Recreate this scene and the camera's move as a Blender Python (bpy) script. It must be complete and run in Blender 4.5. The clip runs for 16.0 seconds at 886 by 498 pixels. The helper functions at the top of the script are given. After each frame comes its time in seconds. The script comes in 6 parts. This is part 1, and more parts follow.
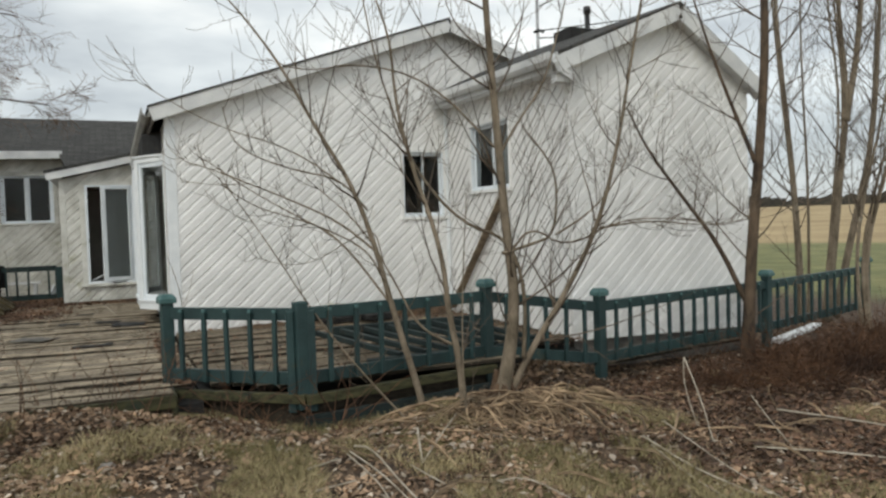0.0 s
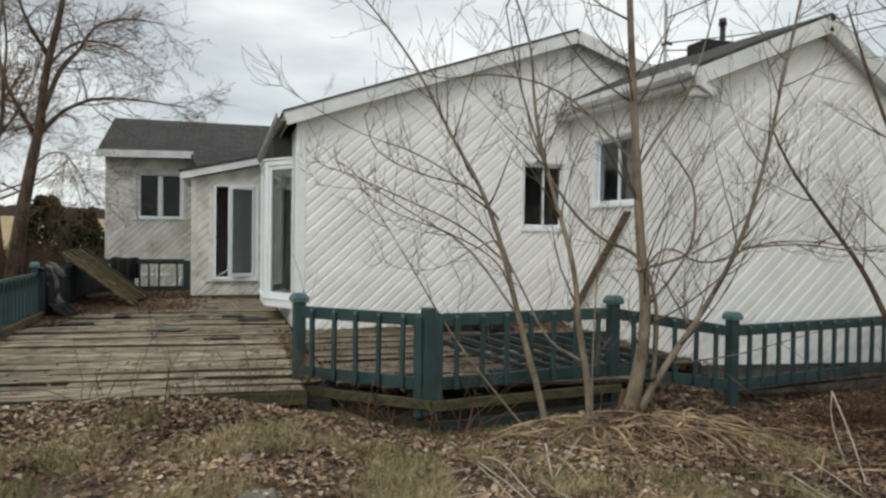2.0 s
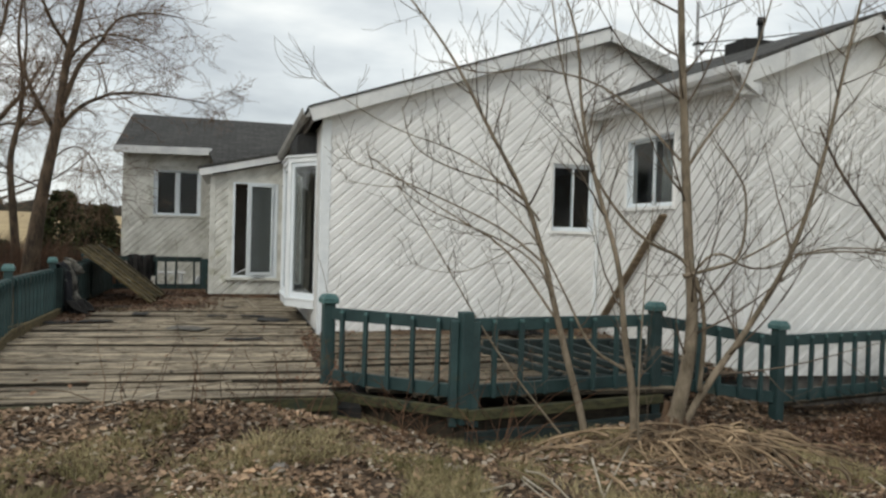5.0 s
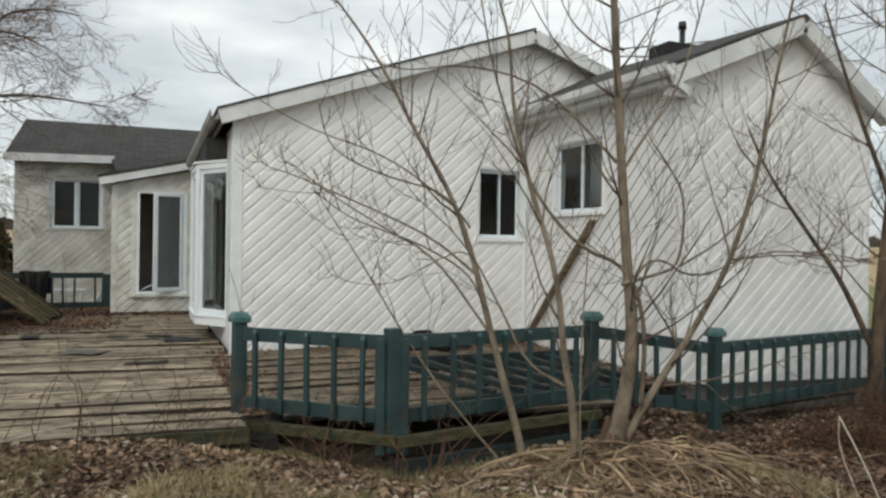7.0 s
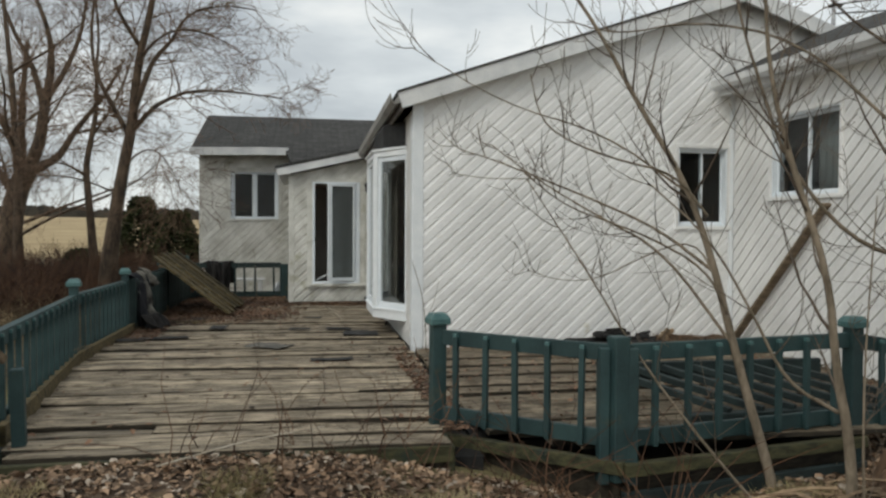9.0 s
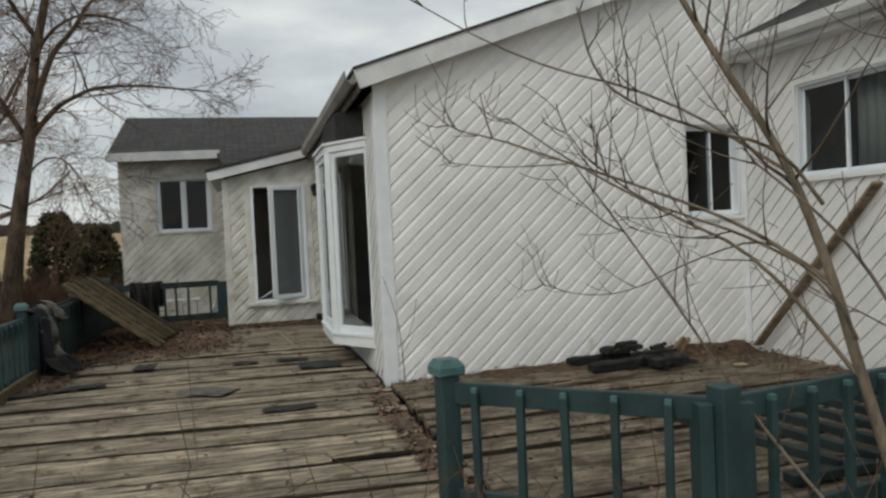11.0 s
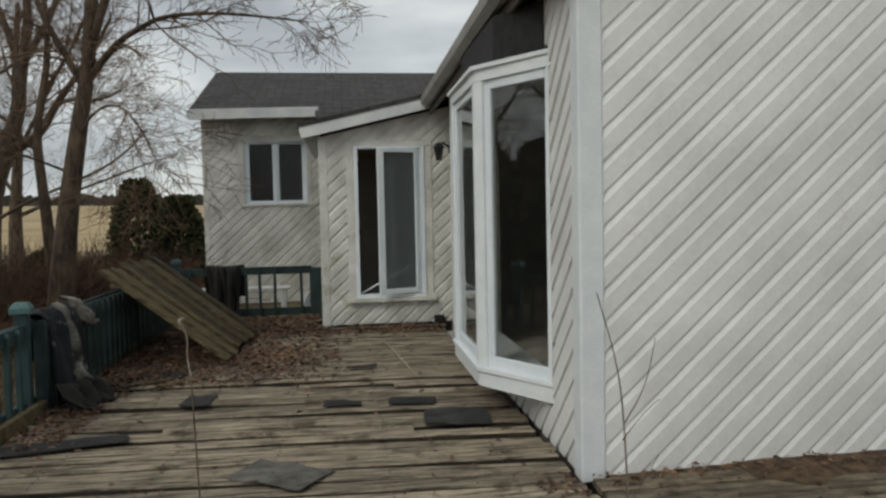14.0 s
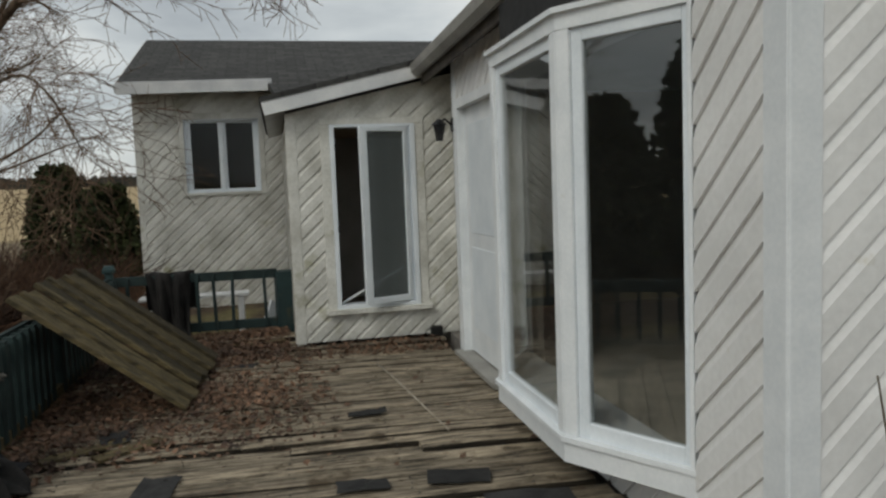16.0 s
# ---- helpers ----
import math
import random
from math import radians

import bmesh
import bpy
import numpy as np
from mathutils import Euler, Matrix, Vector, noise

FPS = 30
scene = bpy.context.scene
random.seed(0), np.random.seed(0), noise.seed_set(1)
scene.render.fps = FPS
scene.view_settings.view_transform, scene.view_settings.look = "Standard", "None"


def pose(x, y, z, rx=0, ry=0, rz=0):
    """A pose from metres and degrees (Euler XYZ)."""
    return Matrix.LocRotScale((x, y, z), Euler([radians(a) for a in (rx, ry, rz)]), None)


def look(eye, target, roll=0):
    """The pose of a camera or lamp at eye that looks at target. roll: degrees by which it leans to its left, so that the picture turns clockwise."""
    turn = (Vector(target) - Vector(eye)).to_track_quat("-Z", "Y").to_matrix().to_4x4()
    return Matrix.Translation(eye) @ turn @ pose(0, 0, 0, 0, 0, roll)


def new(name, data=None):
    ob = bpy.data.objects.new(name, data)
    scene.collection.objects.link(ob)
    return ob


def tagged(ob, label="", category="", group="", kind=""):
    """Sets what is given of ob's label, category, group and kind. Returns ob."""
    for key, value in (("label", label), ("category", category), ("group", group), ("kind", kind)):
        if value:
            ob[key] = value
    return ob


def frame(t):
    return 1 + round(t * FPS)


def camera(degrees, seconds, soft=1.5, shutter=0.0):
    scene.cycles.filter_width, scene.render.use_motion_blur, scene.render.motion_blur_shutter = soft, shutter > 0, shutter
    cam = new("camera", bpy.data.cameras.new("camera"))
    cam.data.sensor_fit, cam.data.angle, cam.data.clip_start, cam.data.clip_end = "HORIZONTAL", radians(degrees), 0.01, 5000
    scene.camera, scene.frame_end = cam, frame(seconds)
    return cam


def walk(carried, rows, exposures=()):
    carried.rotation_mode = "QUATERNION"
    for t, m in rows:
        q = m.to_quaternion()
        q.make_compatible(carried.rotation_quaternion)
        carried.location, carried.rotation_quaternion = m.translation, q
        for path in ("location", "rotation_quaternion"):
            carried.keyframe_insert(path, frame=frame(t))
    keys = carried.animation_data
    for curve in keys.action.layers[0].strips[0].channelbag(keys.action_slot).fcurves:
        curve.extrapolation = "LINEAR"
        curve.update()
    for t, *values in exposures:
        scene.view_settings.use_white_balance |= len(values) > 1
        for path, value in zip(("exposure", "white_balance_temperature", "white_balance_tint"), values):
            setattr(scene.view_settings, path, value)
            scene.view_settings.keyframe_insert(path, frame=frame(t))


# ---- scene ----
cam = camera(62.0, 16.0, soft=2.5)
PATH = [
    (0, (2.453, 0.48, 1.677), (3.275, 2.302, 1.605), -1.8),
    (0.5, (2.434, 0.501, 1.676), (3.253, 2.324, 1.597), -1.4),
    (1, (2.406, 0.542, 1.665), (3.172, 2.387, 1.58), -1.2),
    (1.5, (2.338, 0.599, 1.662), (2.999, 2.485, 1.598), -0.7),
    (2, (2.217, 0.618, 1.676), (2.792, 2.533, 1.635), 0.8),
    (2.5, (2.121, 0.665, 1.664), (2.637, 2.597, 1.635), 1.2),
    (3, (2.044, 0.696, 1.698), (2.496, 2.644, 1.67), 1.5),
    (5.5, (2.119, 1.017, 1.654), (2.752, 2.914, 1.62), 2.0),
    (6, (2.29, 1.087, 1.663), (3.041, 2.94, 1.639), 2.5),
    (6.5, (2.297, 1.146, 1.676), (3.105, 2.975, 1.626), 2.0),
    (7, (2.199, 1.392, 1.656), (2.949, 3.246, 1.65), 0.8),
    (7.5, (2.067, 1.545, 1.674), (2.756, 3.423, 1.643), -0.5),
    (8, (1.946, 1.677, 1.677), (2.466, 3.607, 1.628), -0.7),
    (8.5, (1.989, 1.877, 1.729), (2.422, 3.829, 1.743), 0.7),
    (9, (2.005, 2.179, 1.7), (2.364, 4.146, 1.651), 0.3),
    (11.5, (1.964, 4.163, 1.787), (2.498, 6.089, 1.733), -3.0),
    (12, (2.066, 4.7, 1.795), (2.379, 6.676, 1.786), -0.4),
    (12.5, (2.045, 5.119, 1.799), (2.41, 7.085, 1.74), -1.6),
    (13, (2.04, 5.625, 1.785), (2.416, 7.589, 1.722), -1.5),
    (13.5, (2.055, 6.096, 1.76), (2.311, 8.079, 1.719), 0.2),
    (14, (1.953, 6.562, 1.78), (2.214, 8.542, 1.675), -1.2),
    (14.5, (1.862, 6.935, 1.825), (2.184, 8.907, 1.761), -1.3),
    (15, (1.801, 7.346, 1.873), (2.185, 9.306, 1.77), 0.4),
    (15.5, (1.767, 7.768, 1.941), (2.094, 9.735, 1.782), -0.3),
    (16, (1.566, 8.115, 1.934), (1.993, 10.061, 1.761), -2.2),
]
walk(cam, [(t, look(eye, target, roll)) for t, eye, target, roll in PATH],
     exposures=((0.0, 0.16, 6640, 5), (7.0, 0.15, 6640, 5), (7.5, 0.14, 6640, 5), (8.0, 0.04, 6640, 5), (9.0, -0.03, 6640, 5), (11.5, -0.25, 6640, 5), (12.5, -0.27, 6640, 5), (14.0, -0.26, 6640, 5), (16.0, -0.32, 6640, 5)))

# ---- world, sun ----
world = bpy.data.worlds.new("overcast")
scene.world = world
world.use_nodes = True
wn, wl = world.node_tree.nodes, world.node_tree.links
wn.clear()
w_out = wn.new("ShaderNodeOutputWorld")
w_bg = wn.new("ShaderNodeBackground")
w_sky = wn.new("ShaderNodeTexSky")
w_sky.sky_type = "NISHITA"
w_sky.sun_disc = False
w_sky.sun_elevation, w_sky.sun_rotation = radians(42), radians(229)
w_dim = wn.new("ShaderNodeMix")
w_dim.data_type, w_dim.blend_type = "RGBA", "MULTIPLY"
w_dim.inputs[0].default_value = 1.0
w_dim.inputs[7].default_value = (0.11, 0.11, 0.11, 1)
w_co = wn.new("ShaderNodeTexCoord")
w_map = wn.new("ShaderNodeMapping")
w_map.inputs["Scale"].default_value = (1.0, 1.0, 3.2)
w_map.inputs["Location"].default_value = (0.35, 0.1, 0.0)
w_n = wn.new("ShaderNodeTexNoise")
w_n.inputs["Scale"].default_value, w_n.inputs["Detail"].default_value = 2.6, 6.0
w_n.inputs["Roughness"].default_value = 0.5
w_r = wn.new("ShaderNodeValToRGB")
w_r.color_ramp.elements[0].position, w_r.color_ramp.elements[0].color = 0.36, (0.52, 0.55, 0.60, 1)
w_r.color_ramp.elements[1].position, w_r.color_ramp.elements[1].color = 0.62, (1.02, 1.02, 1.03, 1)
e_mid = w_r.color_ramp.elements.new(0.5)
e_mid.color = (0.76, 0.79, 0.83, 1)
w_mix = wn.new("ShaderNodeMix")
w_mix.data_type = "RGBA"
w_mix.inputs[0].default_value = 0.88
wl.new(w_sky.outputs[0], w_dim.inputs[6])
wl.new(w_co.outputs["Generated"], w_map.inputs[0])
wl.new(w_map.outputs[0], w_n.inputs["Vector"])
wl.new(w_n.outputs["Fac"], w_r.inputs[0])
wl.new(w_dim.outputs[2], w_mix.inputs[6])
wl.new(w_r.outputs[0], w_mix.inputs[7])
wl.new(w_mix.outputs[2], w_bg.inputs[0])
w_bg.inputs[1].default_value = 1.0
wl.new(w_bg.outputs[0], w_out.inputs[0])

sun = new("sun", bpy.data.lights.new("sun", "SUN"))
sun.data.energy, sun.data.angle, sun.data.color = 1.1, radians(25), (1.0, 0.97, 0.92)
sun.matrix_world = look((-11.5, -10, 13.7), (0, 0, 0))


# ---- materials ----
def mat(name, dark, light, scale=8.0, rough=0.7, bump=0.15, stretch=(1, 1, 1), metal=0.0, per=0.0, fine=60.0,
        spots=None, spot_at=0.62, island=False, spot_scale=1.7, spec=0.4):
    """A two-scale noise material; per: how far single pieces differ; spots: a second colour in patches."""
    m = bpy.data.materials.new(name)
    m.use_nodes = True
    n, l = m.node_tree.nodes, m.node_tree.links
    b = n["Principled BSDF"]
    b.inputs["Roughness"].default_value, b.inputs["Metallic"].default_value = rough, metal
    b.inputs["Specular IOR Level"].default_value = spec
    co = n.new("ShaderNodeTexCoord")
    mp = n.new("ShaderNodeMapping")
    mp.inputs["Scale"].default_value = stretch
    l.new(co.outputs["Object"], mp.inputs[0])
    n1 = n.new("ShaderNodeTexNoise")
    n1.inputs["Scale"].default_value, n1.inputs["Detail"].default_value = scale, 5
    l.new(mp.outputs[0], n1.inputs["Vector"])
    n2 = n.new("ShaderNodeTexNoise")
    n2.inputs["Scale"].default_value, n2.inputs["Detail"].default_value = fine, 3
    l.new(mp.outputs[0], n2.inputs["Vector"])
    add = n.new("ShaderNodeMath")
    add.operation = "MULTIPLY_ADD"
    add.inputs[1].default_value = 0.45
    l.new(n2.outputs["Fac"], add.inputs[0])
    sub = n.new("ShaderNodeMath")
    sub.operation = "SUBTRACT"
    sub.inputs[1].default_value = 0.22
    l.new(n1.outputs["Fac"], sub.inputs[0])
    l.new(sub.outputs[0], add.inputs[2])
    ramp = n.new("ShaderNodeValToRGB")
    ramp.color_ramp.elements[0].position, ramp.color_ramp.elements[0].color = 0.3, (*dark, 1)
    ramp.color_ramp.elements[1].position, ramp.color_ramp.elements[1].color = 0.7, (*light, 1)
    l.new(add.outputs[0], ramp.inputs[0])
    colour = ramp.outputs[0]
    if per:
        if island:
            src = n.new("ShaderNodeNewGeometry").outputs["Random Per Island"]
        else:
            src = n.new("ShaderNodeObjectInfo").outputs["Random"]
        rg = n.new("ShaderNodeMapRange")
        rg.inputs["To Min"].default_value, rg.inputs["To Max"].default_value = 1 - per, 1 + per
        l.new(src, rg.inputs["Value"])
        mul = n.new("ShaderNodeVectorMath")
        mul.operation = "SCALE"
        l.new(colour, mul.inputs[0])
        l.new(rg.outputs[0], mul.inputs["Scale"])
        colour = mul.outputs[0]
    if spots:
        n3 = n.new("ShaderNodeTexNoise")
        n3.inputs["Scale"].default_value, n3.inputs["Detail"].default_value = spot_scale, 7
        n3.inputs["Roughness"].default_value = 0.65
        l.new(co.outputs["Object"], n3.inputs["Vector"])
        sr = n.new("ShaderNodeMapRange")
        sr.inputs["From Min"].default_value, sr.inputs["From Max"].default_value = spot_at, spot_at + 0.12
        l.new(n3.outputs["Fac"], sr.inputs["Value"])
        mx = n.new("ShaderNodeMix")
        mx.data_type = "RGBA"
        mx.inputs[7].default_value = (*spots, 1)
        l.new(sr.outputs[0], mx.inputs[0])
        l.new(colour, mx.inputs[6])
        colour = mx.outputs[2]
    l.new(colour, b.inputs["Base Color"])
    if bump:
        bp = n.new("ShaderNodeBump")
        bp.inputs["Strength"].default_value, bp.inputs["Distance"].default_value = bump, 0.01
        l.new(add.outputs[0], bp.inputs["Height"])
        l.new(bp.outputs[0], b.inputs["Normal"])
    return m


def glass_mat(name, tint, gloss, haze=0.0):
    """A thin pane: clear, with a mirror film that grows at grazing angles."""
    m = bpy.data.materials.new(name)
    m.use_nodes = True
    n, l = m.node_tree.nodes, m.node_tree.links
    n.clear()
    out = n.new("ShaderNodeOutputMaterial")
    tr = n.new("ShaderNodeBsdfTransparent")
    tr.inputs[0].default_value = (*tint, 1)
    gl = n.new("ShaderNodeBsdfGlossy")
    gl.inputs["Roughness"].default_value = 0.015
    lw = n.new("ShaderNodeLayerWeight")
    lw.inputs["Blend"].default_value = 0.5
    pw = n.new("ShaderNodeMath")
    pw.operation = "POWER"
    pw.inputs[1].default_value = 3.6
    l.new(lw.outputs["Facing"], pw.inputs[0])
    fr = n.new("ShaderNodeMath")
    fr.operation = "MULTIPLY_ADD"
    fr.inputs[1].default_value, fr.inputs[2].default_value = 0.85, gloss
    l.new(pw.outputs[0], fr.inputs[0])
    mx = n.new("ShaderNodeMixShader")
    l.new(fr.outputs[0], mx.inputs[0])
    l.new(tr.outputs[0], mx.inputs[1])
    l.new(gl.outputs[0], mx.inputs[2])
    last = mx.outputs[0]
    # pale diffuse layer: reflected-light haze put into the colour, with some dust
    if haze:
        df = n.new("ShaderNodeBsdfDiffuse")
        df.inputs[0].default_value = (0.34, 0.37, 0.37, 1)
        m2 = n.new("ShaderNodeMixShader")
        m2.inputs[0].default_value = haze
        l.new(last, m2.inputs[1])
        l.new(df.outputs[0], m2.inputs[2])
        last = m2.outputs[0]
    l.new(last, out.inputs[0])
    return m


M_SIDING = mat("white_siding", (0.73, 0.725, 0.71), (0.87, 0.865, 0.85), 2.2, 0.5, 0.06, per=0.03, fine=35, spots=(0.60, 0.56, 0.46), spot_at=0.64, spot_scale=5.0)
M_OLDSIDING = mat("grey_white_siding", (0.48, 0.47, 0.42), (0.76, 0.75, 0.70), 3.0, 0.65, 0.15, per=0.07, fine=40, spots=(0.30, 0.29, 0.16), spot_at=0.6, spot_scale=1.8)
M_TRIM = mat("white_trim", (0.72, 0.75, 0.77), (0.84, 0.86, 0.87), 5.0, 0.45, 0.05, per=0.02, spots=(0.52, 0.50, 0.44), spot_at=0.68, spot_scale=3.0)
M_VINYL = mat("window_vinyl", (0.70, 0.75, 0.79), (0.82, 0.86, 0.89), 4.0, 0.35, 0.02)
M_FASCIA = mat("weathered_fascia", (0.58, 0.59, 0.60), (0.78, 0.78, 0.77), 4.0, 0.55, 0.08, spots=(0.42, 0.40, 0.36), spot_at=0.66, spot_scale=3.5)
M_CORE = mat("wall_core", (0.30, 0.28, 0.24), (0.42, 0.40, 0.35), 6.0, 0.8, 0.1)
M_ROOF = mat("dark_shingles", (0.024, 0.0235, 0.022), (0.066, 0.064, 0.060), 9.0, 0.85, 0.5, stretch=(1, 4, 4), fine=40)
M_EAVEGAP = mat("eave_gap_dark", (0.05, 0.045, 0.04), (0.14, 0.12, 0.10), 6.0, 0.8, 0.2)
# Black for burnt wood and dark boxes, and for painted-in shade in hollows
M_CHARSHADE = mat("black_char_and_shade", (0.006, 0.006, 0.006), (0.022, 0.021, 0.02), 12.0, 0.7, 0.6)
M_DECK = mat("weathered_deck_board", (0.027, 0.020, 0.012), (0.45, 0.372, 0.268), 3.4, 0.78, 1.0, stretch=(1.1, 10, 4), per=0.30, fine=24, spots=(0.085, 0.062, 0.036), spot_at=0.55, spot_scale=5.0)
M_ROOT = mat("brown_root_bark", (0.045, 0.027, 0.016), (0.15, 0.095, 0.058), 9.0, 0.9, 0.7, stretch=(1, 1, 0.4), fine=40)
M_DULLDECK = mat("dull_brown_deck_board", (0.04, 0.03, 0.019), (0.265, 0.215, 0.15), 3.0, 0.82, 0.8, stretch=(1.6, 7, 4), per=0.22, fine=19, spots=(0.06, 0.045, 0.026), spot_at=0.52, spot_scale=2.6)
# Rotted edges, with the shade of gaps and deck underside in the colour
M_ROTSHADE = mat("rot_and_gap_shade", (0.012, 0.010, 0.007), (0.05, 0.04, 0.026), 6.0, 0.9, 0.4, stretch=(1, 6, 6))
M_EDGE = mat("mossy_deck_beam", (0.018, 0.022, 0.014), (0.07, 0.068, 0.036), 4.0, 0.85, 0.5, spots=(0.012, 0.03, 0.028), spot_at=0.5)
M_GREEN = mat("teal_paint", (0.017, 0.039, 0.041), (0.031, 0.065, 0.065), 5.0, 0.55, 0.15, per=0.15, spots=(0.075, 0.075, 0.045), spot_at=0.61, spot_scale=4.0)
M_DARKGREEN = mat("near_black_teal_paint", (0.006, 0.012, 0.012), (0.02, 0.034, 0.033), 6.0, 0.7, 0.3, spots=(0.04, 0.035, 0.02), spot_at=0.62, spot_scale=4.0)
# Darker copy of the teal paint: shade put into the colour, plus moss spots
M_SHADED = mat("shaded_mossy_teal_paint", (0.010, 0.021, 0.021), (0.024, 0.044, 0.042), 6.0, 0.65, 0.25, per=0.2, spots=(0.045, 0.042, 0.022), spot_at=0.57, spot_scale=4.0)
M_CAP = mat("pale_teal_paint", (0.04, 0.10, 0.10), (0.10, 0.19, 0.185), 9.0, 0.45, 0.15, spots=(0.10, 0.10, 0.05), spot_at=0.62, spot_scale=6.0)
M_MOSSEDGE = mat("mossy_edge_board", (0.016, 0.018, 0.009), (0.075, 0.07, 0.032), 4.0, 0.9, 0.6, stretch=(1, 6, 6), per=0.2, fine=25, spots=(0.012, 0.03, 0.028), spot_at=0.6, spot_scale=3.0)
M_PLANK = mat("mossy_plank", (0.024, 0.019, 0.009), (0.125, 0.096, 0.045), 3.0, 0.85, 0.6, stretch=(1, 10, 6), per=0.5, fine=25)
M_OLDWOOD = mat("old_bare_wood", (0.09, 0.065, 0.04), (0.24, 0.18, 0.12), 4.0, 0.85, 0.4, stretch=(1, 8, 8), per=0.2)
M_SHINGLE = mat("loose_shingle", (0.012, 0.012, 0.012), (0.036, 0.035, 0.034), 10.0, 0.85, 0.4, per=0.3, fine=120)
M_BARK = mat("grey_brown_bark", (0.10, 0.079, 0.053), (0.27, 0.218, 0.16), 9.0, 0.85, 0.5, stretch=(1, 1, 0.4), fine=45, spots=(0.26, 0.24, 0.19), spot_at=0.6, spot_scale=5.0)
M_TWIG = mat("bare_twig", (0.06, 0.045, 0.033), (0.17, 0.13, 0.095), 6.0, 0.8, 0.0)
M_DARKBARK = mat("dark_bark", (0.028, 0.020, 0.014), (0.14, 0.098, 0.065), 9.0, 0.9, 1.0, stretch=(1, 1, 0.35), fine=28)
M_DARKTWIG = mat("brown_twig", (0.075, 0.048, 0.031), (0.21, 0.132, 0.082), 5.0, 0.85, 0.0)
M_WETLEAF = mat("damp_leaf", (0.04, 0.021, 0.013), (0.20, 0.115, 0.07), 1.5, 0.65, 0.0, per=0.6, fine=14, island=True)
M_DRYWEED = mat("dry_weed", (0.085, 0.06, 0.034), (0.25, 0.185, 0.105), 1.2, 0.85, 0.0, per=0.45, island=True)
M_LEAF = mat("dead_leaf", (0.08, 0.045, 0.026), (0.37, 0.255, 0.165), 1.5, 0.8, 0.0, per=0.62, fine=14, island=True)
M_PALELEAF = mat("bleached_leaf", (0.24, 0.19, 0.14), (0.52, 0.45, 0.37), 1.5, 0.8, 0.0, per=0.35, fine=14, island=True)
M_STRAW = mat("dry_stalk", (0.085, 0.055, 0.032), (0.37, 0.265, 0.165), 4.0, 0.8, 0.0, per=0.55, fine=20, island=True)
M_PALESTALK = mat("bleached_stalk", (0.24, 0.20, 0.145), (0.50, 0.45, 0.37), 8.0, 0.75, 0.1)
M_BRAMBLE = mat("red_brown_bramble", (0.030, 0.015, 0.009), (0.115, 0.058, 0.030), 2.0, 0.85, 0.0, per=0.5, island=True)
M_GRASS = mat("faded_grass", (0.125, 0.112, 0.042), (0.42, 0.345, 0.195), 1.2, 0.75, 0.0, per=0.4, fine=10, island=True)
M_NEEDLE = mat("cedar_needles", (0.016, 0.022, 0.009), (0.085, 0.10, 0.036), 3.0, 0.8, 0.0, per=0.5, island=True)
M_CLOTHDARK = mat("dark_cloth", (0.005, 0.006, 0.008), (0.022, 0.023, 0.028), 4.0, 0.85, 0.3, spots=(0.30, 0.30, 0.28), spot_at=0.60, spot_scale=4.5)
M_CLOTHGREY = mat("grey_brown_cloth", (0.005, 0.005, 0.005), (0.024, 0.021, 0.019), 5.0, 0.9, 0.2)
M_METAL = mat("dark_metal", (0.015, 0.015, 0.016), (0.05, 0.05, 0.05), 12.0, 0.5, 0.1, metal=0.5)
M_GALV = mat("galvanised_pipe", (0.25, 0.25, 0.26), (0.42, 0.42, 0.43), 10.0, 0.5, 0.1, metal=0.6)
M_GUTTER = mat("beige_gutter", (0.22, 0.21, 0.19), (0.36, 0.35, 0.32), 3.0, 0.5, 0.08, spots=(0.25, 0.23, 0.18), spot_at=0.62, spot_scale=4.0)
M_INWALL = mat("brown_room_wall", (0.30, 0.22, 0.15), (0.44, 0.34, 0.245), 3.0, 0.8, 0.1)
# Room gloom put into the colour so the panes in front read dark
M_DIMROOM = mat("unlit_room_surface", (0.05, 0.038, 0.028), (0.10, 0.075, 0.055), 3.0, 0.85, 0.1)
M_INFLOOR = mat("pale_carpet", (0.40, 0.37, 0.31), (0.55, 0.51, 0.44), 5.0, 0.95, 0.3)
M_INCEIL = mat("room_ceiling", (0.4, 0.39, 0.36), (0.5, 0.49, 0.46), 4.0, 0.9, 0.1)
M_GLASS = glass_mat("window_glass", (0.80, 0.81, 0.80), 0.10, 0.012)
M_CLEARGLASS = glass_mat("clear_glass", (0.7, 0.73, 0.74), 0.018, 0.004)
M_GREYGLASS = glass_mat("hazy_glass", (0.6, 0.64, 0.65), 0.04, 0.19)
M_FARWOOD = mat("far_wood", (0.035, 0.034, 0.03), (0.085, 0.075, 0.06), 0.08, 0.95, 0.0, fine=0.9)
M_STONE = mat("grey_stone", (0.10, 0.095, 0.085), (0.24, 0.22, 0.20), 8.0, 0.9, 0.5)
M_PAPER = mat("pale_litter", (0.55, 0.53, 0.48), (0.75, 0.73, 0.69), 9.0, 0.8, 0.1)

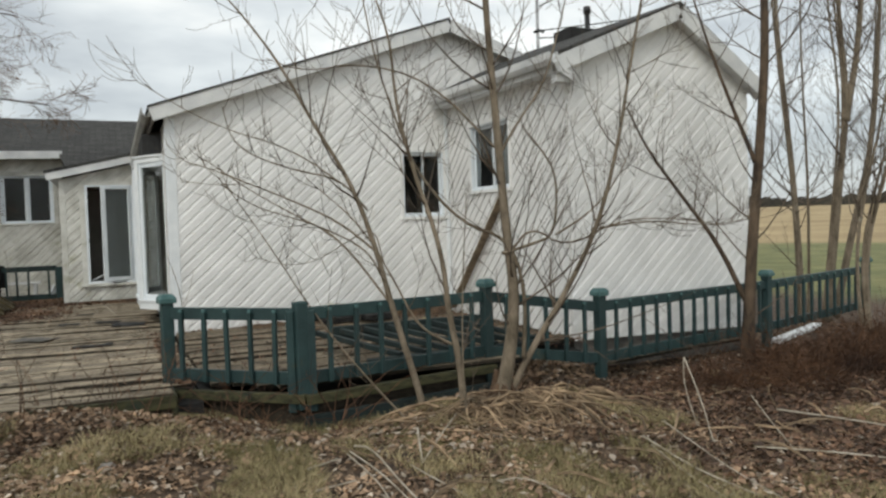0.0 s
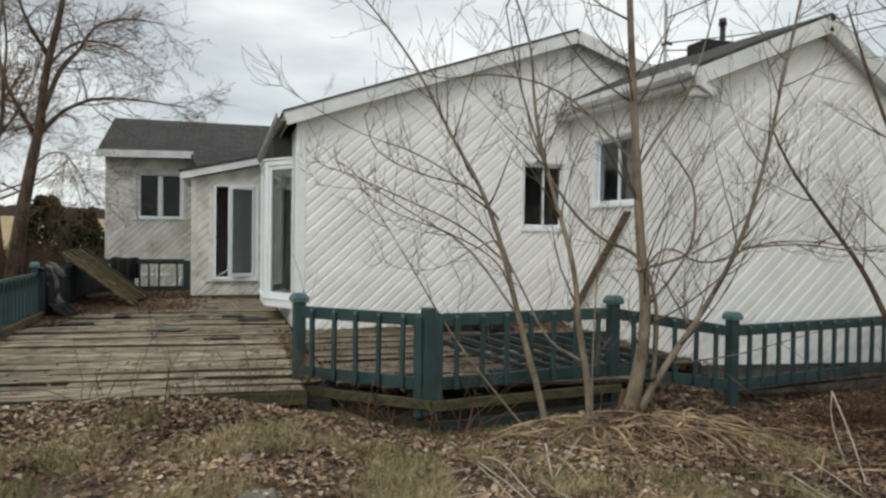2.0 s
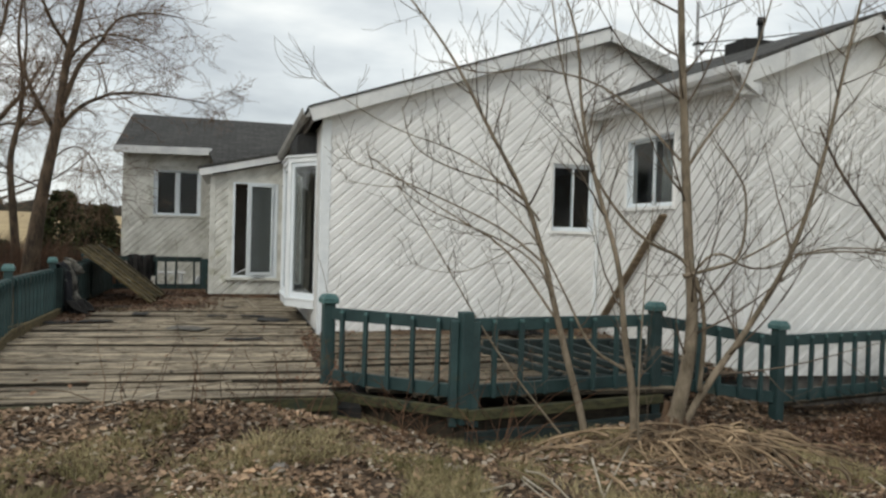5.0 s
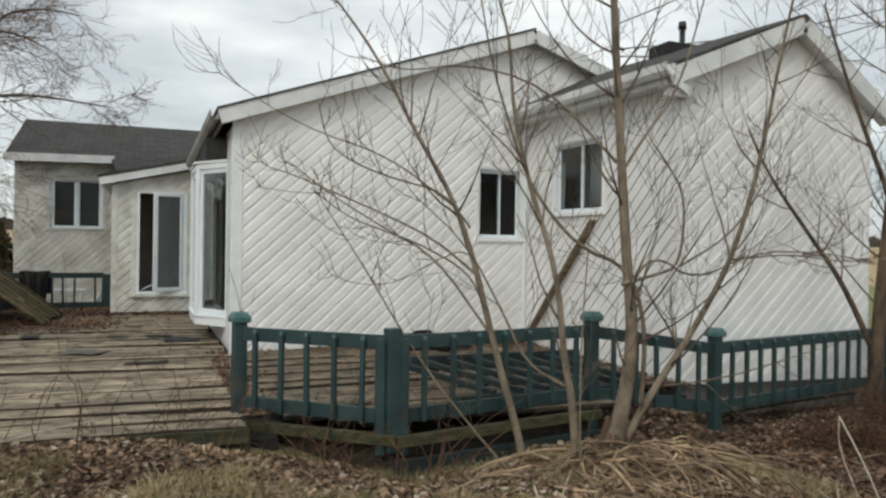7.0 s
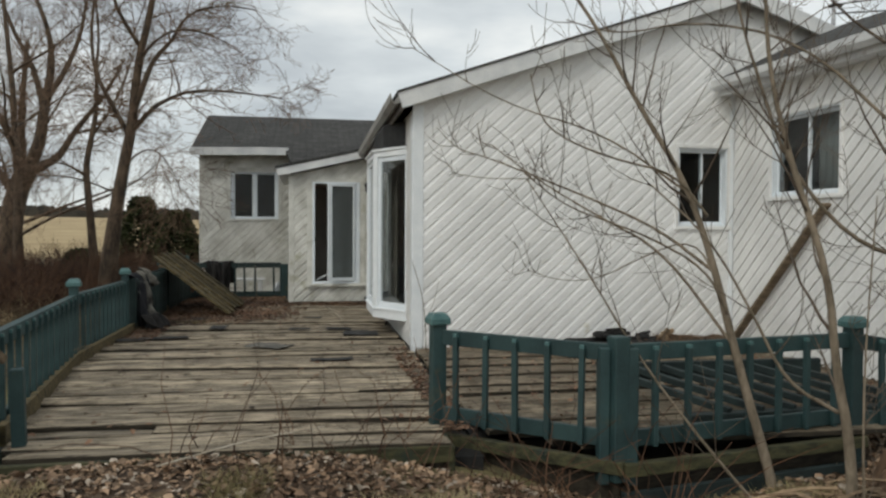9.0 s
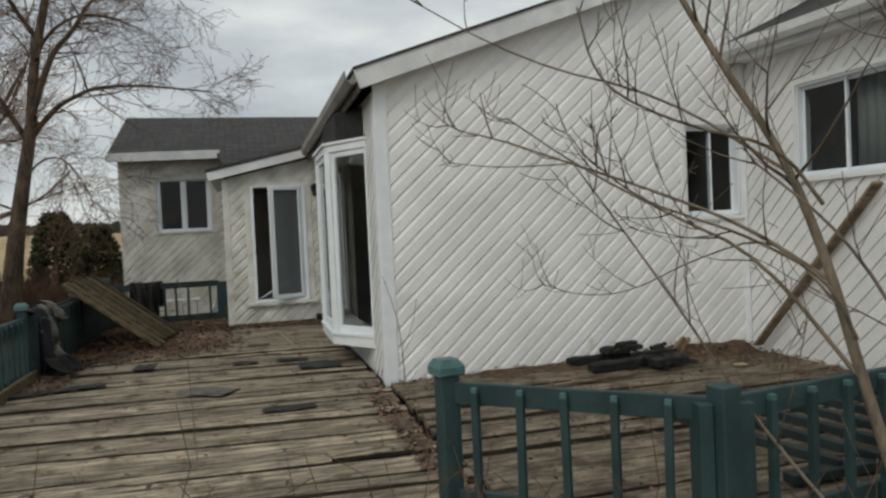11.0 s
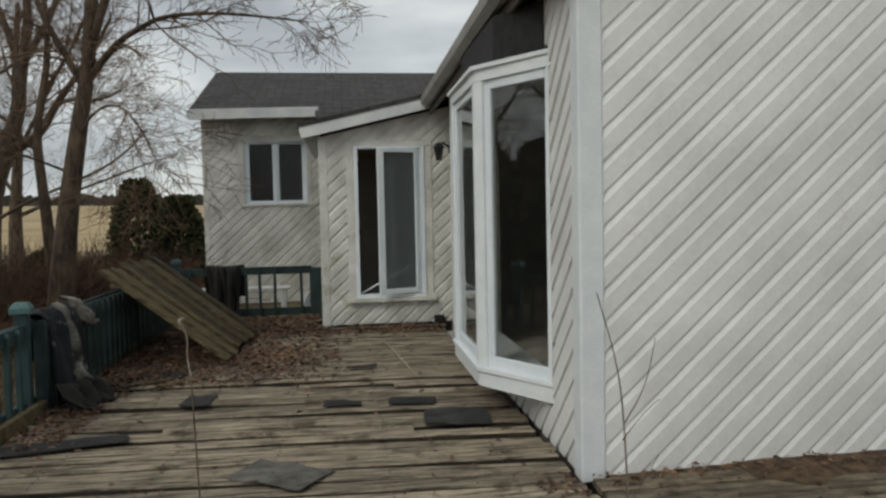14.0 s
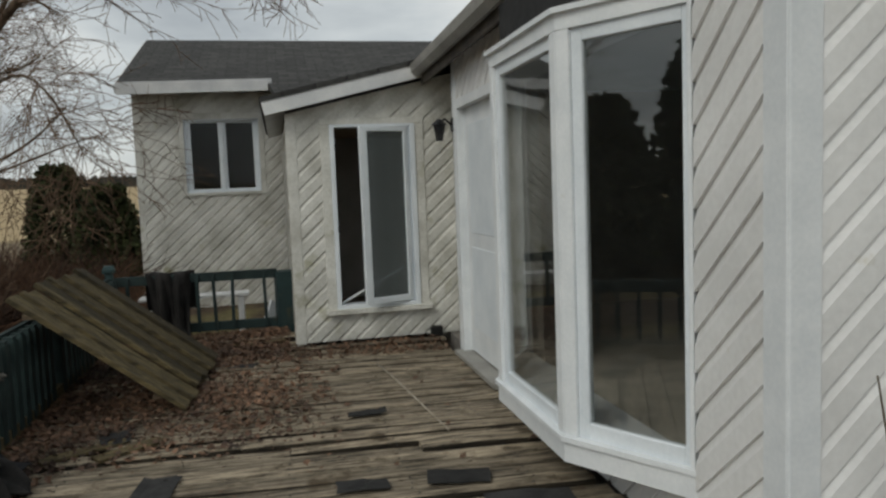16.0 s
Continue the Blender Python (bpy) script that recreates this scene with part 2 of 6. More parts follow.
def add_courses(m, row, width):
    """Shingle courses: a brick pattern that shifts the tone of each tab and dents its edges."""
    n, l = m.node_tree.nodes, m.node_tree.links
    bsdf = n["Principled BSDF"]
    src = bsdf.inputs["Base Color"].links[0].from_socket
    co = n.new("ShaderNodeTexCoord")
    br = n.new("ShaderNodeTexBrick")
    br.inputs["Color1"].default_value, br.inputs["Color2"].default_value = (1.3, 1.3, 1.3, 1), (0.72, 0.72, 0.74, 1)
    br.inputs["Mortar"].default_value = (0.35, 0.35, 0.35, 1)
    br.inputs["Scale"].default_value, br.inputs["Mortar Size"].default_value = 1.0, 0.012
    br.inputs["Brick Width"].default_value, br.inputs["Row Height"].default_value = width, row
    l.new(co.outputs["Object"], br.inputs["Vector"])
    mul = n.new("ShaderNodeMix")
    mul.data_type, mul.blend_type = "RGBA", "MULTIPLY"
    mul.inputs[0].default_value = 1.0
    l.new(src, mul.inputs[6])
    l.new(br.outputs["Color"], mul.inputs[7])
    l.new(mul.outputs[2], bsdf.inputs["Base Color"])


add_courses(M_ROOF, 0.14, 0.30)

# ---- mesh helpers ----
UP = Vector((0, 0, 1))


def finish(bm, material, smooth=False):
    me = bpy.data.meshes.new("mesh")
    bm.normal_update()
    bm.to_mesh(me)
    bm.free()
    if smooth:
        for p in me.polygons:
            p.use_smooth = True
    me.materials.append(material)
    return me


def part(name, bm, material, parent=None, label="", smooth=False):
    ob = new(name, finish(bm, material, smooth))
    ob.parent = parent
    if label:
        ob["label"] = label
    return ob


def empty(name, label, category, group="", kind="", at=None):
    ob = new(name)
    if at is not None:
        ob.matrix_basis = at
    return tagged(ob, label, category, group, kind)


def add_box(bm, lo, hi, m=None, bevel=0.0):
    made = bmesh.ops.create_cube(bm, size=1.0)["verts"]
    for v in made:
        v.co = Vector([lo[i] + (v.co[i] + 0.5) * (hi[i] - lo[i]) for i in range(3)])
    if bevel:
        es = list({e for v in made for e in v.link_edges})
        out = bmesh.ops.bevel(bm, geom=es, offset=bevel, segments=1, affect="EDGES", clamp_overlap=True)
        made = list({v for f in out["faces"] for v in f.verts} | {v for v in made if v.is_valid})
    if m is not None:
        for v in made:
            v.co = m @ v.co
    return made


def boxed(lo, hi, m=None, bevel=0.0):
    bm = bmesh.new()
    add_box(bm, lo, hi, m, bevel)
    return bm


def beam(bm, a, b, w, h, bevel=0.004, roll=UP):
    """A squared timber from a to b, w wide and h high (h along roll)."""
    a, b = Vector(a), Vector(b)
    d = (b - a).normalized()
    side = d.cross(Vector(roll))
    if side.length < 1e-4:
        side = d.cross(Vector((1, 0, 0)))
    side.normalize()
    up = side.cross(d).normalized()
    m = Matrix((side, d, up)).transposed().to_4x4()
    m.translation = a
    return add_box(bm, (-w / 2, 0, -h / 2), (w / 2, (b - a).length, h / 2), m, bevel)


def beamed(*args, **kw):
    bm = bmesh.new()
    beam(bm, *args, **kw)
    return bm


def tube(bm, pts, radii, sides=6):
    """A round, tapering tube along a polyline."""
    pts = [Vector(p) for p in pts]
    ring_before, side = None, None
    for i, p in enumerate(pts):
        d = (pts[min(i + 1, len(pts) - 1)] - pts[max(i - 1, 0)]).normalized()
        if side is None:
            side = d.cross(Vector((0.31, 0.87, 0.2))).normalized()
        side = (side - d * side.dot(d)).normalized()
        other = d.cross(side)
        ring = [bm.verts.new(p + radii[i] * (side * math.cos(6.2832 * k / sides) + other * math.sin(6.2832 * k / sides))) for k in range(sides)]
        if ring_before:
            for k in range(sides):
                bm.faces.new((ring_before[k], ring_before[(k + 1) % sides], ring[(k + 1) % sides], ring[k]))
        else:
            bm.faces.new(ring[::-1])
        ring_before = ring
    bm.faces.new(ring_before)


def smoothed(pts, times=2):
    """Corner-cut a polyline so that stems bend softly."""
    pts = [Vector(p) for p in pts]
    for _ in range(times):
        out = [pts[0]]
        for a, b in zip(pts, pts[1:]):
            out += [a.lerp(b, 0.25), a.lerp(b, 0.75)]
        pts = out + [pts[-1]]
    return pts


def clip(poly, nx, ny, c):
    """The part of a convex polygon where nx*u + ny*v <= c."""
    out = []
    for i, p in enumerate(poly):
        q = poly[(i + 1) % len(poly)]
        dp, dq = nx * p[0] + ny * p[1] - c, nx * q[0] + ny * q[1] - c
        if dp <= 0:
            out.append(p)
        if dp * dq < 0:
            f = dp / (dp - dq)
            out.append((p[0] + f * (q[0] - p[0]), p[1] + f * (q[1] - p[1])))
    return out


def area(poly):
    return abs(sum(poly[i - 1][0] * p[1] - p[0] * poly[i - 1][1] for i, p in enumerate(poly))) / 2


def without(polys, holes):
    """Convex polygons with rectangular holes (u0, v0, u1, v1) cut out."""
    for u0, v0, u1, v1 in holes:
        out = []
        for p in polys:
            mid = clip(clip(p, 0, 1, v1), 0, -1, -v0)
            inside = clip(clip(mid, 1, 0, u1), -1, 0, -u0) if len(mid) > 2 else []
            if len(inside) < 3 or area(inside) < 1e-5:
                out.append(p)
                continue
            out += [clip(p, 0, 1, v0), clip(p, 0, -1, -v1), clip(mid, 1, 0, u0), clip(mid, -1, 0, -u1)]
        polys = [p for p in out if len(p) > 2 and area(p) > 2e-5]
    return polys


def slab(bm, poly, place, n0, height):
    """A prism on a polygon in wall coordinates: from depth n0 to height(u, v)."""
    lower = [bm.verts.new(place(u, v, n0)) for u, v in poly]
    upper = [bm.verts.new(place(u, v, height(u, v))) for u, v in poly]
    k = len(poly)
    bm.faces.new(upper)
    bm.faces.new(lower[::-1])
    for i in range(k):
        j = (i + 1) % k
        bm.faces.new((lower[i], lower[j], upper[j], upper[i]))


LAP = radians(42.7)


def wall(name, origin, along, out, shape, holes, label, siding=M_SIDING, pitch=0.161, thick=0.13, phase=0.0):
    """A framed wall with lapped diagonal boards. shape: convex polygon in (u, z), u to the right as seen from outside."""
    origin, along, out = Vector(origin), Vector(along), Vector(out)

    def place(u, v, n):
        return origin + along * u + UP * v + out * n

    bm = bmesh.new()
    for p in without([shape], holes):
        slab(bm, p, place, -thick, lambda u, v: 0.0)
    bmesh.ops.recalc_face_normals(bm, faces=bm.faces)
    core = part(name, bm, M_CORE)
    tagged(core, label, "wall", kind="structure")
    deep = 1.25 if siding is M_OLDSIDING else 1.0
    sa, ca = math.sin(LAP), math.cos(LAP)
    w = pitch * ca
    cs = [v * ca - u * sa for u, v in shape]
    k = math.floor(min(cs) / w) - 1
    while k * w + phase < max(cs):
        c0 = k * w + phase
        k += 1
        bm = bmesh.new()
        lift = random.uniform(-0.0015, 0.0015)

        def height(u, v):
            f = min(max((v * ca - u * sa - c0) / w, 0), 1)
            return deep * (0.019 if f < 0.64 else 0.019 - 0.046 * (f - 0.64)) + lift
        # flat face, then the upper bevel that tucks under the next board
        for a, z in ((0.0, 0.64), (0.64, 0.996)):
            strip = clip(clip(list(shape), -sa, ca, c0 + w * z), sa, -ca, -c0 - w * a)
            if len(strip) < 3 or area(strip) < 2e-4:
                continue
            for p in without([strip], holes):
                slab(bm, p, place, 0.001, height)
        if not bm.verts:
            bm.free()
            continue
        bmesh.ops.recalc_face_normals(bm, faces=bm.faces)
        part("siding_board", bm, siding, core)
    return core


# ---- ground ----
def ground_height(x, y):
    h = 0.05 * noise.noise((x * 0.5, y * 0.5, 3)) + 0.02 * noise.noise((x * 2.1, y * 2.1, 7))
    f = min(max((x - 2.3) / 4.2, 0), 1)
    g = min(max((y - 4.4) / 1.9, 0), 1)
    h += (0.20 + 0.13 * g * (1 - min(f * 3, 1))) * (1 - f * f * (3 - 2 * f))
    d = math.hypot(x - 5.5, y - 5.8)
    h += 0.12 * math.exp(-(d / 1.1) ** 2)
    h += 0.10 * math.exp(-((x - 9.0) / 2.2) ** 2 - ((y - 5.4) / 1.0) ** 2)
    h += 0.22 * math.exp(-((x - 6.3) / 0.75) ** 2 - ((y - 6.75) / 0.3) ** 2)
    h -= 0.10 * math.exp(-((x - 3.7) / 0.9) ** 2 - ((y - 6.3) / 0.5) ** 2)
    h += 0.11 * math.exp(-((x - 1.3) / 1.1) ** 4 - ((y - 6.45) / 0.55) ** 2)
    far = min(max(math.hypot(x - 3, y - 9) - 45, 0), 420)
    return h * max(0.0, 1 - max(abs(x - 4), abs(y - 8)) / 60) + far * (0.020 - 0.006 * math.tanh(x / 60))


def ground_material():
    """Leafy soil, with worn grass in patches near the house, lawn behind it and stubble fields beyond."""
    m = bpy.data.materials.new("leafy_soil_and_field")
    m.use_nodes = True
    n, l = m.node_tree.nodes, m.node_tree.links
    b = n["Principled BSDF"]
    b.inputs["Roughness"].default_value = 0.95
    co = n.new("ShaderNodeTexCoord")

    def nz(scale, detail=6):
        t = n.new("ShaderNodeTexNoise")
        t.inputs["Scale"].default_value, t.inputs["Detail"].default_value = scale, detail
        l.new(co.outputs["Object"], t.inputs["Vector"])
        return t.outputs["Fac"]

    def ramp(src, a, ca, z, cz):
        t = n.new("ShaderNodeValToRGB")
        t.color_ramp.elements[0].position, t.color_ramp.elements[0].color = a, (*ca, 1)
        t.color_ramp.elements[1].position, t.color_ramp.elements[1].color = z, (*cz, 1)
        l.new(src, t.inputs[0])
        return t.outputs[0]

    def blend(fac, a, c):
        t = n.new("ShaderNodeMix")
        t.data_type = "RGBA"
        l.new(fac, t.inputs[0])
        l.new(a, t.inputs[6])
        l.new(c, t.inputs[7])
        return t.outputs[2]

    def span(src, a, z):
        t = n.new("ShaderNodeMapRange")
        t.inputs["From Min"].default_value, t.inputs["From Max"].default_value = a, z
        l.new(src, t.inputs["Value"])
        return t.outputs[0]

    axes = n.new("ShaderNodeSeparateXYZ")
    l.new(co.outputs["Object"], axes.inputs[0])
    soil = ramp(nz(9), 0.32, (0.034, 0.022, 0.015), 0.68, (0.135, 0.09, 0.057))
    turf = ramp(nz(14), 0.3, (0.09, 0.08, 0.03), 0.7, (0.25, 0.205, 0.095))
    lawn = ramp(nz(0.8), 0.3, (0.10, 0.115, 0.04), 0.7, (0.22, 0.21, 0.085))
    dry = ramp(nz(2.2), 0.3, (0.095, 0.068, 0.038), 0.7, (0.24, 0.18, 0.10))
    lawn = blend(span(axes.outputs["X"], -2, 5), dry, lawn)
    field = ramp(nz(0.12), 0.3, (0.28, 0.20, 0.10), 0.7, (0.46, 0.35, 0.19))
    patch = n.new("ShaderNodeMath")
    patch.operation = "MULTIPLY"
    l.new(span(nz(0.75, 3), 0.5, 0.6), patch.inputs[0])
    l.new(span(axes.outputs["X"], 7.4, 5.4), patch.inputs[1])
    near = blend(patch.outputs[0], soil, turf)
    far = n.new("ShaderNodeVectorMath")
    far.operation = "DISTANCE"
    far.inputs[1].default_value = (3, 9, 0)
    l.new(co.outputs["Object"], far.inputs[0])
    col = blend(span(far.outputs["Value"], 11.5, 13.5), near, lawn)
    col = blend(span(far.outputs["Value"], 36, 40), col, field)
    l.new(col, b.inputs["Base Color"])
    bp = n.new("ShaderNodeBump")
    bp.inputs["Strength"].default_value, bp.inputs["Distance"].default_value = 0.5, 0.03
    l.new(nz(30), bp.inputs["Height"])
    l.new(bp.outputs[0], b.inputs["Normal"])
    return m


def ground():
    line = [-1500, -600, -250, -120, -70, -45, -30, -22, -16] + [-12 + 0.3 * i for i in range(101)] + [22, 28, 40, 60, 110, 250, 600, 1500]
    bm = bmesh.new()
    grid = [[bm.verts.new((x, y + 4, ground_height(x, y + 4))) for y in line] for x in line]
    for i in range(len(line) - 1):
        for j in range(len(line) - 1):
            bm.faces.new((grid[i][j], grid[i + 1][j], grid[i + 1][j + 1], grid[i][j + 1]))
    tagged(part("ground", bm, ground_material(), smooth=True), "leaf-strewn soil and worn grass running out to tan fields", "ground", kind="structure")


ground()


def far_woods():
    """A low, uneven band of bare woods along the horizon."""
    bm = bmesh.new()
    rnd = random.Random(4)
    for k in range(2400):
        a = rnd.uniform(-0.5, 3.3)
        d = rnd.uniform(300, 380)
        x, y = d * math.cos(a), d * math.sin(a)
        h = 1.6 + rnd.uniform(3.0, 5.0) * (1.2 if rnd.random() < 0.1 else 1)
        w = rnd.uniform(1.5, 4.0)
        t = Vector((-math.sin(a), math.cos(a), 0))
        base = Vector((x, y, ground_height(x, y) - 2.5))
        ring = [base - t * w, base - t * w * 0.8 + UP * h * 0.7, base - t * w * 0.3 + UP * h, base + t * w * 0.25 + UP * h * 0.93, base + t * w * 0.85 + UP * h * 0.6, base + t * w]
        back = Vector((math.cos(a), math.sin(a), 0)) * 5
        fr = [bm.verts.new(p) for p in ring]
        bk = [bm.verts.new(p + back) for p in ring]
        bm.faces.new(fr)
        bm.faces.new(bk[::-1])
        for i in range(5):
            bm.faces.new((fr[i], fr[i + 1], bk[i + 1], bk[i]))
    tagged(part("far_woods", bm, M_FARWOOD), "dark strip of bare woods along the horizon", "woods", kind="stuff")


far_woods()

# ---- house ----
DECK = 0.42
RIDGE_X, RIDGE_Z, EAVE_X, EAVE_Z = 6.95, 4.50, 2.98, 3.135
SLOPE = (RIDGE_Z - EAVE_Z) / (RIDGE_X - EAVE_X)


def main_roof_z(x):
    return RIDGE_Z - SLOPE * abs(x - RIDGE_X)


WEST, SOUTH, NORTH_END = 3.14, 10.15, 24.6
# main gable wall, facing the deck
wall("wall_south", (0, SOUTH, 0), (1, 0, 0), (0, -1, 0),
     [(WEST, 0.40), (6.93, 0.40), (6.93, main_roof_z(6.93) - 0.04), (WEST, main_roof_z(WEST) - 0.04)],
     [(6.23, 1.77, 6.85, 2.68)], "white diagonal-board gable wall of the main house", phase=-0.008)
# gable above the wing's roof, east half
wall("wall_south_east", (0, SOUTH + 0.02, 0), (1, 0, 0), (0, -1, 0),
     [(6.95, 0.40), (10.76, 0.40), (10.76, main_roof_z(10.76) - 0.04), (6.95, main_roof_z(6.95) - 0.04)], [],
     "white diagonal-board wall behind the wing")
# bay wall, facing the open deck (u = -y)
wall("wall_west", (WEST, 0, 0), (0, -1, 0), (-1, 0, 0),
     [(-14.55, 0.40), (-SOUTH, 0.40), (-SOUTH, 3.02), (-14.55, 3.02)],
     [(-12.79, 0.62, -10.68, 2.72), (-14.45, 0.46, -13.15, 2.66)], "white diagonal-board side wall with a bay window", phase=0.05)
wall("wall_west_back", (WEST + 0.01, 0, 0), (0, -1, 0), (-1, 0, 0), [(-NORTH_END, 0.2), (-15.49, 0.2), (-15.49, 3.0), (-NORTH_END, 3.0)], [], "plain side wall behind the porch", siding=M_OLDSIDING)

WING_X, WING_Y, WING_R = 6.95, 7.12, 9.52
WING_PX, WING_PZ = 8.38, 4.0
WL, WLZ, WR, WRZ = 6.70, 3.31, 9.66, 3.16


def wing_roof_z(x):
    return WLZ + (WING_PZ - WLZ) * (x - WL) / (WING_PX - WL) if x < WING_PX else WRZ + (WING_PZ - WRZ) * (WR - x) / (WR - WING_PX)


wall("wing_wall_west", (WING_X, 0, 0), (0, -1, 0), (-1, 0, 0), [(-10.13, 0.36), (-WING_Y, 0.36), (-WING_Y, 3.32), (-10.13, 3.38)],
     [(-9.40, 2.08, -8.36, 2.93)], "white diagonal-board side wall of the wing", phase=0.03)
wall("wing_wall_south", (0, WING_Y, 0), (1, 0, 0), (0, -1, 0),
     [(WING_X, 0.36), (WING_R, 0.30), (WING_R, wing_roof_z(WING_R) - 0.04), (WING_PX, WING_PZ - 0.04), (WING_X, wing_roof_z(WING_X) - 0.04)], [],
     "white diagonal-board gable wall of the wing", phase=0.08)
wall("wing_wall_east", (WING_R, 0, 0), (0, 1, 0), (1, 0, 0), [(WING_Y + 0.14, 0.3), (10.1, 0.3), (10.1, 3.3), (WING_Y + 0.14, 3.3)], [], "white board wall on the wing's far side")
wall("wall_east", (10.76, 0, 0), (0, 1, 0), (1, 0, 0), [(SOUTH + 0.16, 0.3), (NORTH_END, 0.3), (NORTH_END, 3.0), (SOUTH + 0.16, 3.0)], [], "plain board wall on the house's far side", pitch=0.4)
wall("wall_north", (0, NORTH_END, 0), (-1, 0, 0), (0, 1, 0), [(-10.6, 0.2), (-WEST - 0.1, 0.2), (-WEST - 0.1, 3.0), (-RIDGE_X, 4.4), (-10.6, 3.0)], [], "plain board wall at the back", pitch=0.4)

# porch and far wing
PORCH_Y, PORCH_X = 15.34, 1.68
wall("porch_wall_south", (0, PORCH_Y, 0), (1, 0, 0), (0, -1, 0), [(PORCH_X, 0.45), (3.60, 0.45), (3.60, 3.10), (PORCH_X, 2.66)],
     [(2.07, 0.76, 2.90, 2.55)], "dirty white diagonal-board porch wall", siding=M_OLDSIDING, pitch=0.16)
wall("porch_wall_west", (PORCH_X, 0, 0), (0, -1, 0), (-1, 0, 0), [(-19.3, 0.2), (-PORCH_Y - 0.14, 0.2), (-PORCH_Y - 0.14, 2.6), (-19.3, 2.6)], [], "dirty white board wall on the porch side", siding=M_OLDSIDING)
FAR_Y, FAR_X = 19.5, -0.40
wall("far_wing_wall_south", (0, FAR_Y, 0), (1, 0, 0), (0, -1, 0), [(FAR_X, 0.15), (3.12, 0.15), (3.12, 3.5), (FAR_X, 3.5)],
     [(0.27, 1.95, 1.33, 3.02)], "grey-white diagonal-board wall of the far wing", siding=M_OLDSIDING, phase=0.06)
wall("far_wing_wall_west", (FAR_X, 0, 0), (0, -1, 0), (-1, 0, 0), [(-24.6, 0.15), (-FAR_Y - 0.14, 0.15), (-FAR_Y - 0.14, 3.5), (-22.1, 4.5), (-24.6, 3.5)], [], "grey-white end wall of the far wing", siding=M_OLDSIDING)
wall("far_wing_wall_north", (0, 24.7, 0), (-1, 0, 0), (0, 1, 0), [(-3.1, 0.15), (-FAR_X, 0.15), (-FAR_X, 3.4), (-3.1, 3.4)], [], "plain wall at the far wing's back", siding=M_OLDSIDING, pitch=0.4)


def roof_plane(name, corners, label, thick=0.07):
    """One sloping roof sheet; corners run round its top face."""
    bm = bmesh.new()
    top = [bm.verts.new(c) for c in corners]
    low = [bm.verts.new(Vector(c) - UP * thick) for c in corners]
    bm.faces.new(top)
    bm.faces.new(low[::-1])
    for i in range(len(top)):
        j = (i + 1) % len(top)
        bm.faces.new((low[i], low[j], top[j], top[i]))
    bmesh.ops.recalc_face_normals(bm, faces=bm.faces)
    return tagged(part(name, bm, M_ROOF), label, "roof", kind="structure")


OVER = 10.0
roof_plane("roof_west", [(EAVE_X - 0.05, OVER - 0.045, EAVE_Z + 0.048), (RIDGE_X, OVER - 0.045, RIDGE_Z + 0.062), (RIDGE_X, NORTH_END + 0.2, RIDGE_Z + 0.045), (EAVE_X - 0.05, NORTH_END + 0.2, EAVE_Z - 0.04)], "dark shingled main roof", thick=0.024)
roof_plane("roof_east", [(RIDGE_X, OVER, RIDGE_Z + 0.045), (10.95, OVER, main_roof_z(10.95) + 0.045), (10.95, NORTH_END + 0.2, main_roof_z(10.95) + 0.045), (RIDGE_X, NORTH_END + 0.2, RIDGE_Z + 0.045)], "dark shingled main roof")
WOVER = 6.98
roof_plane("wing_roof_west", [(WL - 0.03, WOVER - 0.03, WLZ + 0.07), (WING_PX, WOVER - 0.03, WING_PZ + 0.07), (WING_PX, 11.6, WING_PZ + 0.30), (WL - 0.03, 10.13, WLZ + 0.16)], "dark shingled wing roof")
roof_plane("wing_roof_east", [(WING_PX, WOVER - 0.03, WING_PZ + 0.07), (WR, WOVER - 0.03, WRZ + 0.05), (WR, 10.13, WRZ + 0.05), (WING_PX, 11.6, WING_PZ + 0.30)], "dark shingled wing roof")
FE, FZ, FR, FRZ = 19.15, 3.50, 22.1, 4.66
roof_plane("far_roof_south", [(-0.54, FE, FZ), (7.0, FE, FZ), (7.0, FR, FRZ), (-0.54, FR, FRZ)], "dark shingled roof of the far wing")
roof_plane("far_roof_north", [(-0.54, FR, FRZ), (7.0, FR, FRZ), (7.0, 25.0, FZ), (-0.54, 25.0, FZ)], "dark shingled roof of the far wing")
roof_plane("valley_roof", [(1.74, 17.6, 2.88), (3.3, 17.6, 2.88), (3.3, FE + 0.02, FZ + 0.004), (1.5, FE + 0.02, FZ + 0.004)], "dark shingled roof running down to the porch")
roof_plane("porch_roof", [(1.44, 15.14, 2.80), (2.97, 15.14, 3.15), (2.97, 19.2, 3.15), (1.44, 19.2, 2.80)], "dark porch roof sagging to its eave", thick=0.05)


under = roof_plane("porch_soffit", [(1.47, 15.19, 2.71), (2.96, 15.19, 3.06), (2.96, 15.33, 3.06), (1.47, 15.33, 2.71)], "white soffit under the porch roof edge", thick=0.012)
under.data.materials[0] = M_FASCIA
under = roof_plane("porch_soffit", [(1.47, 15.335, 2.71), (1.67, 15.335, 2.757), (1.67, 19.1, 2.757), (1.47, 19.1, 2.71)], "white soffit under the porch roof edge", thick=0.012)
under.data.materials[0] = M_FASCIA


def board(name, a, b, w, h, material, label, category="trim", roll=UP, bevel=0.004):
    return tagged(part(name, beamed(a, b, w, h, bevel=bevel, roll=roll), material), label, category, kind="structure")


def rake(a, b, label, h=0.19):
    """A fascia board hung under a roof edge that slopes from a to b."""
    a, b = Vector(a) - UP * (h / 2), Vector(b) - UP * (h / 2)
    board("fascia", a, b, 0.03, h, M_FASCIA, label)


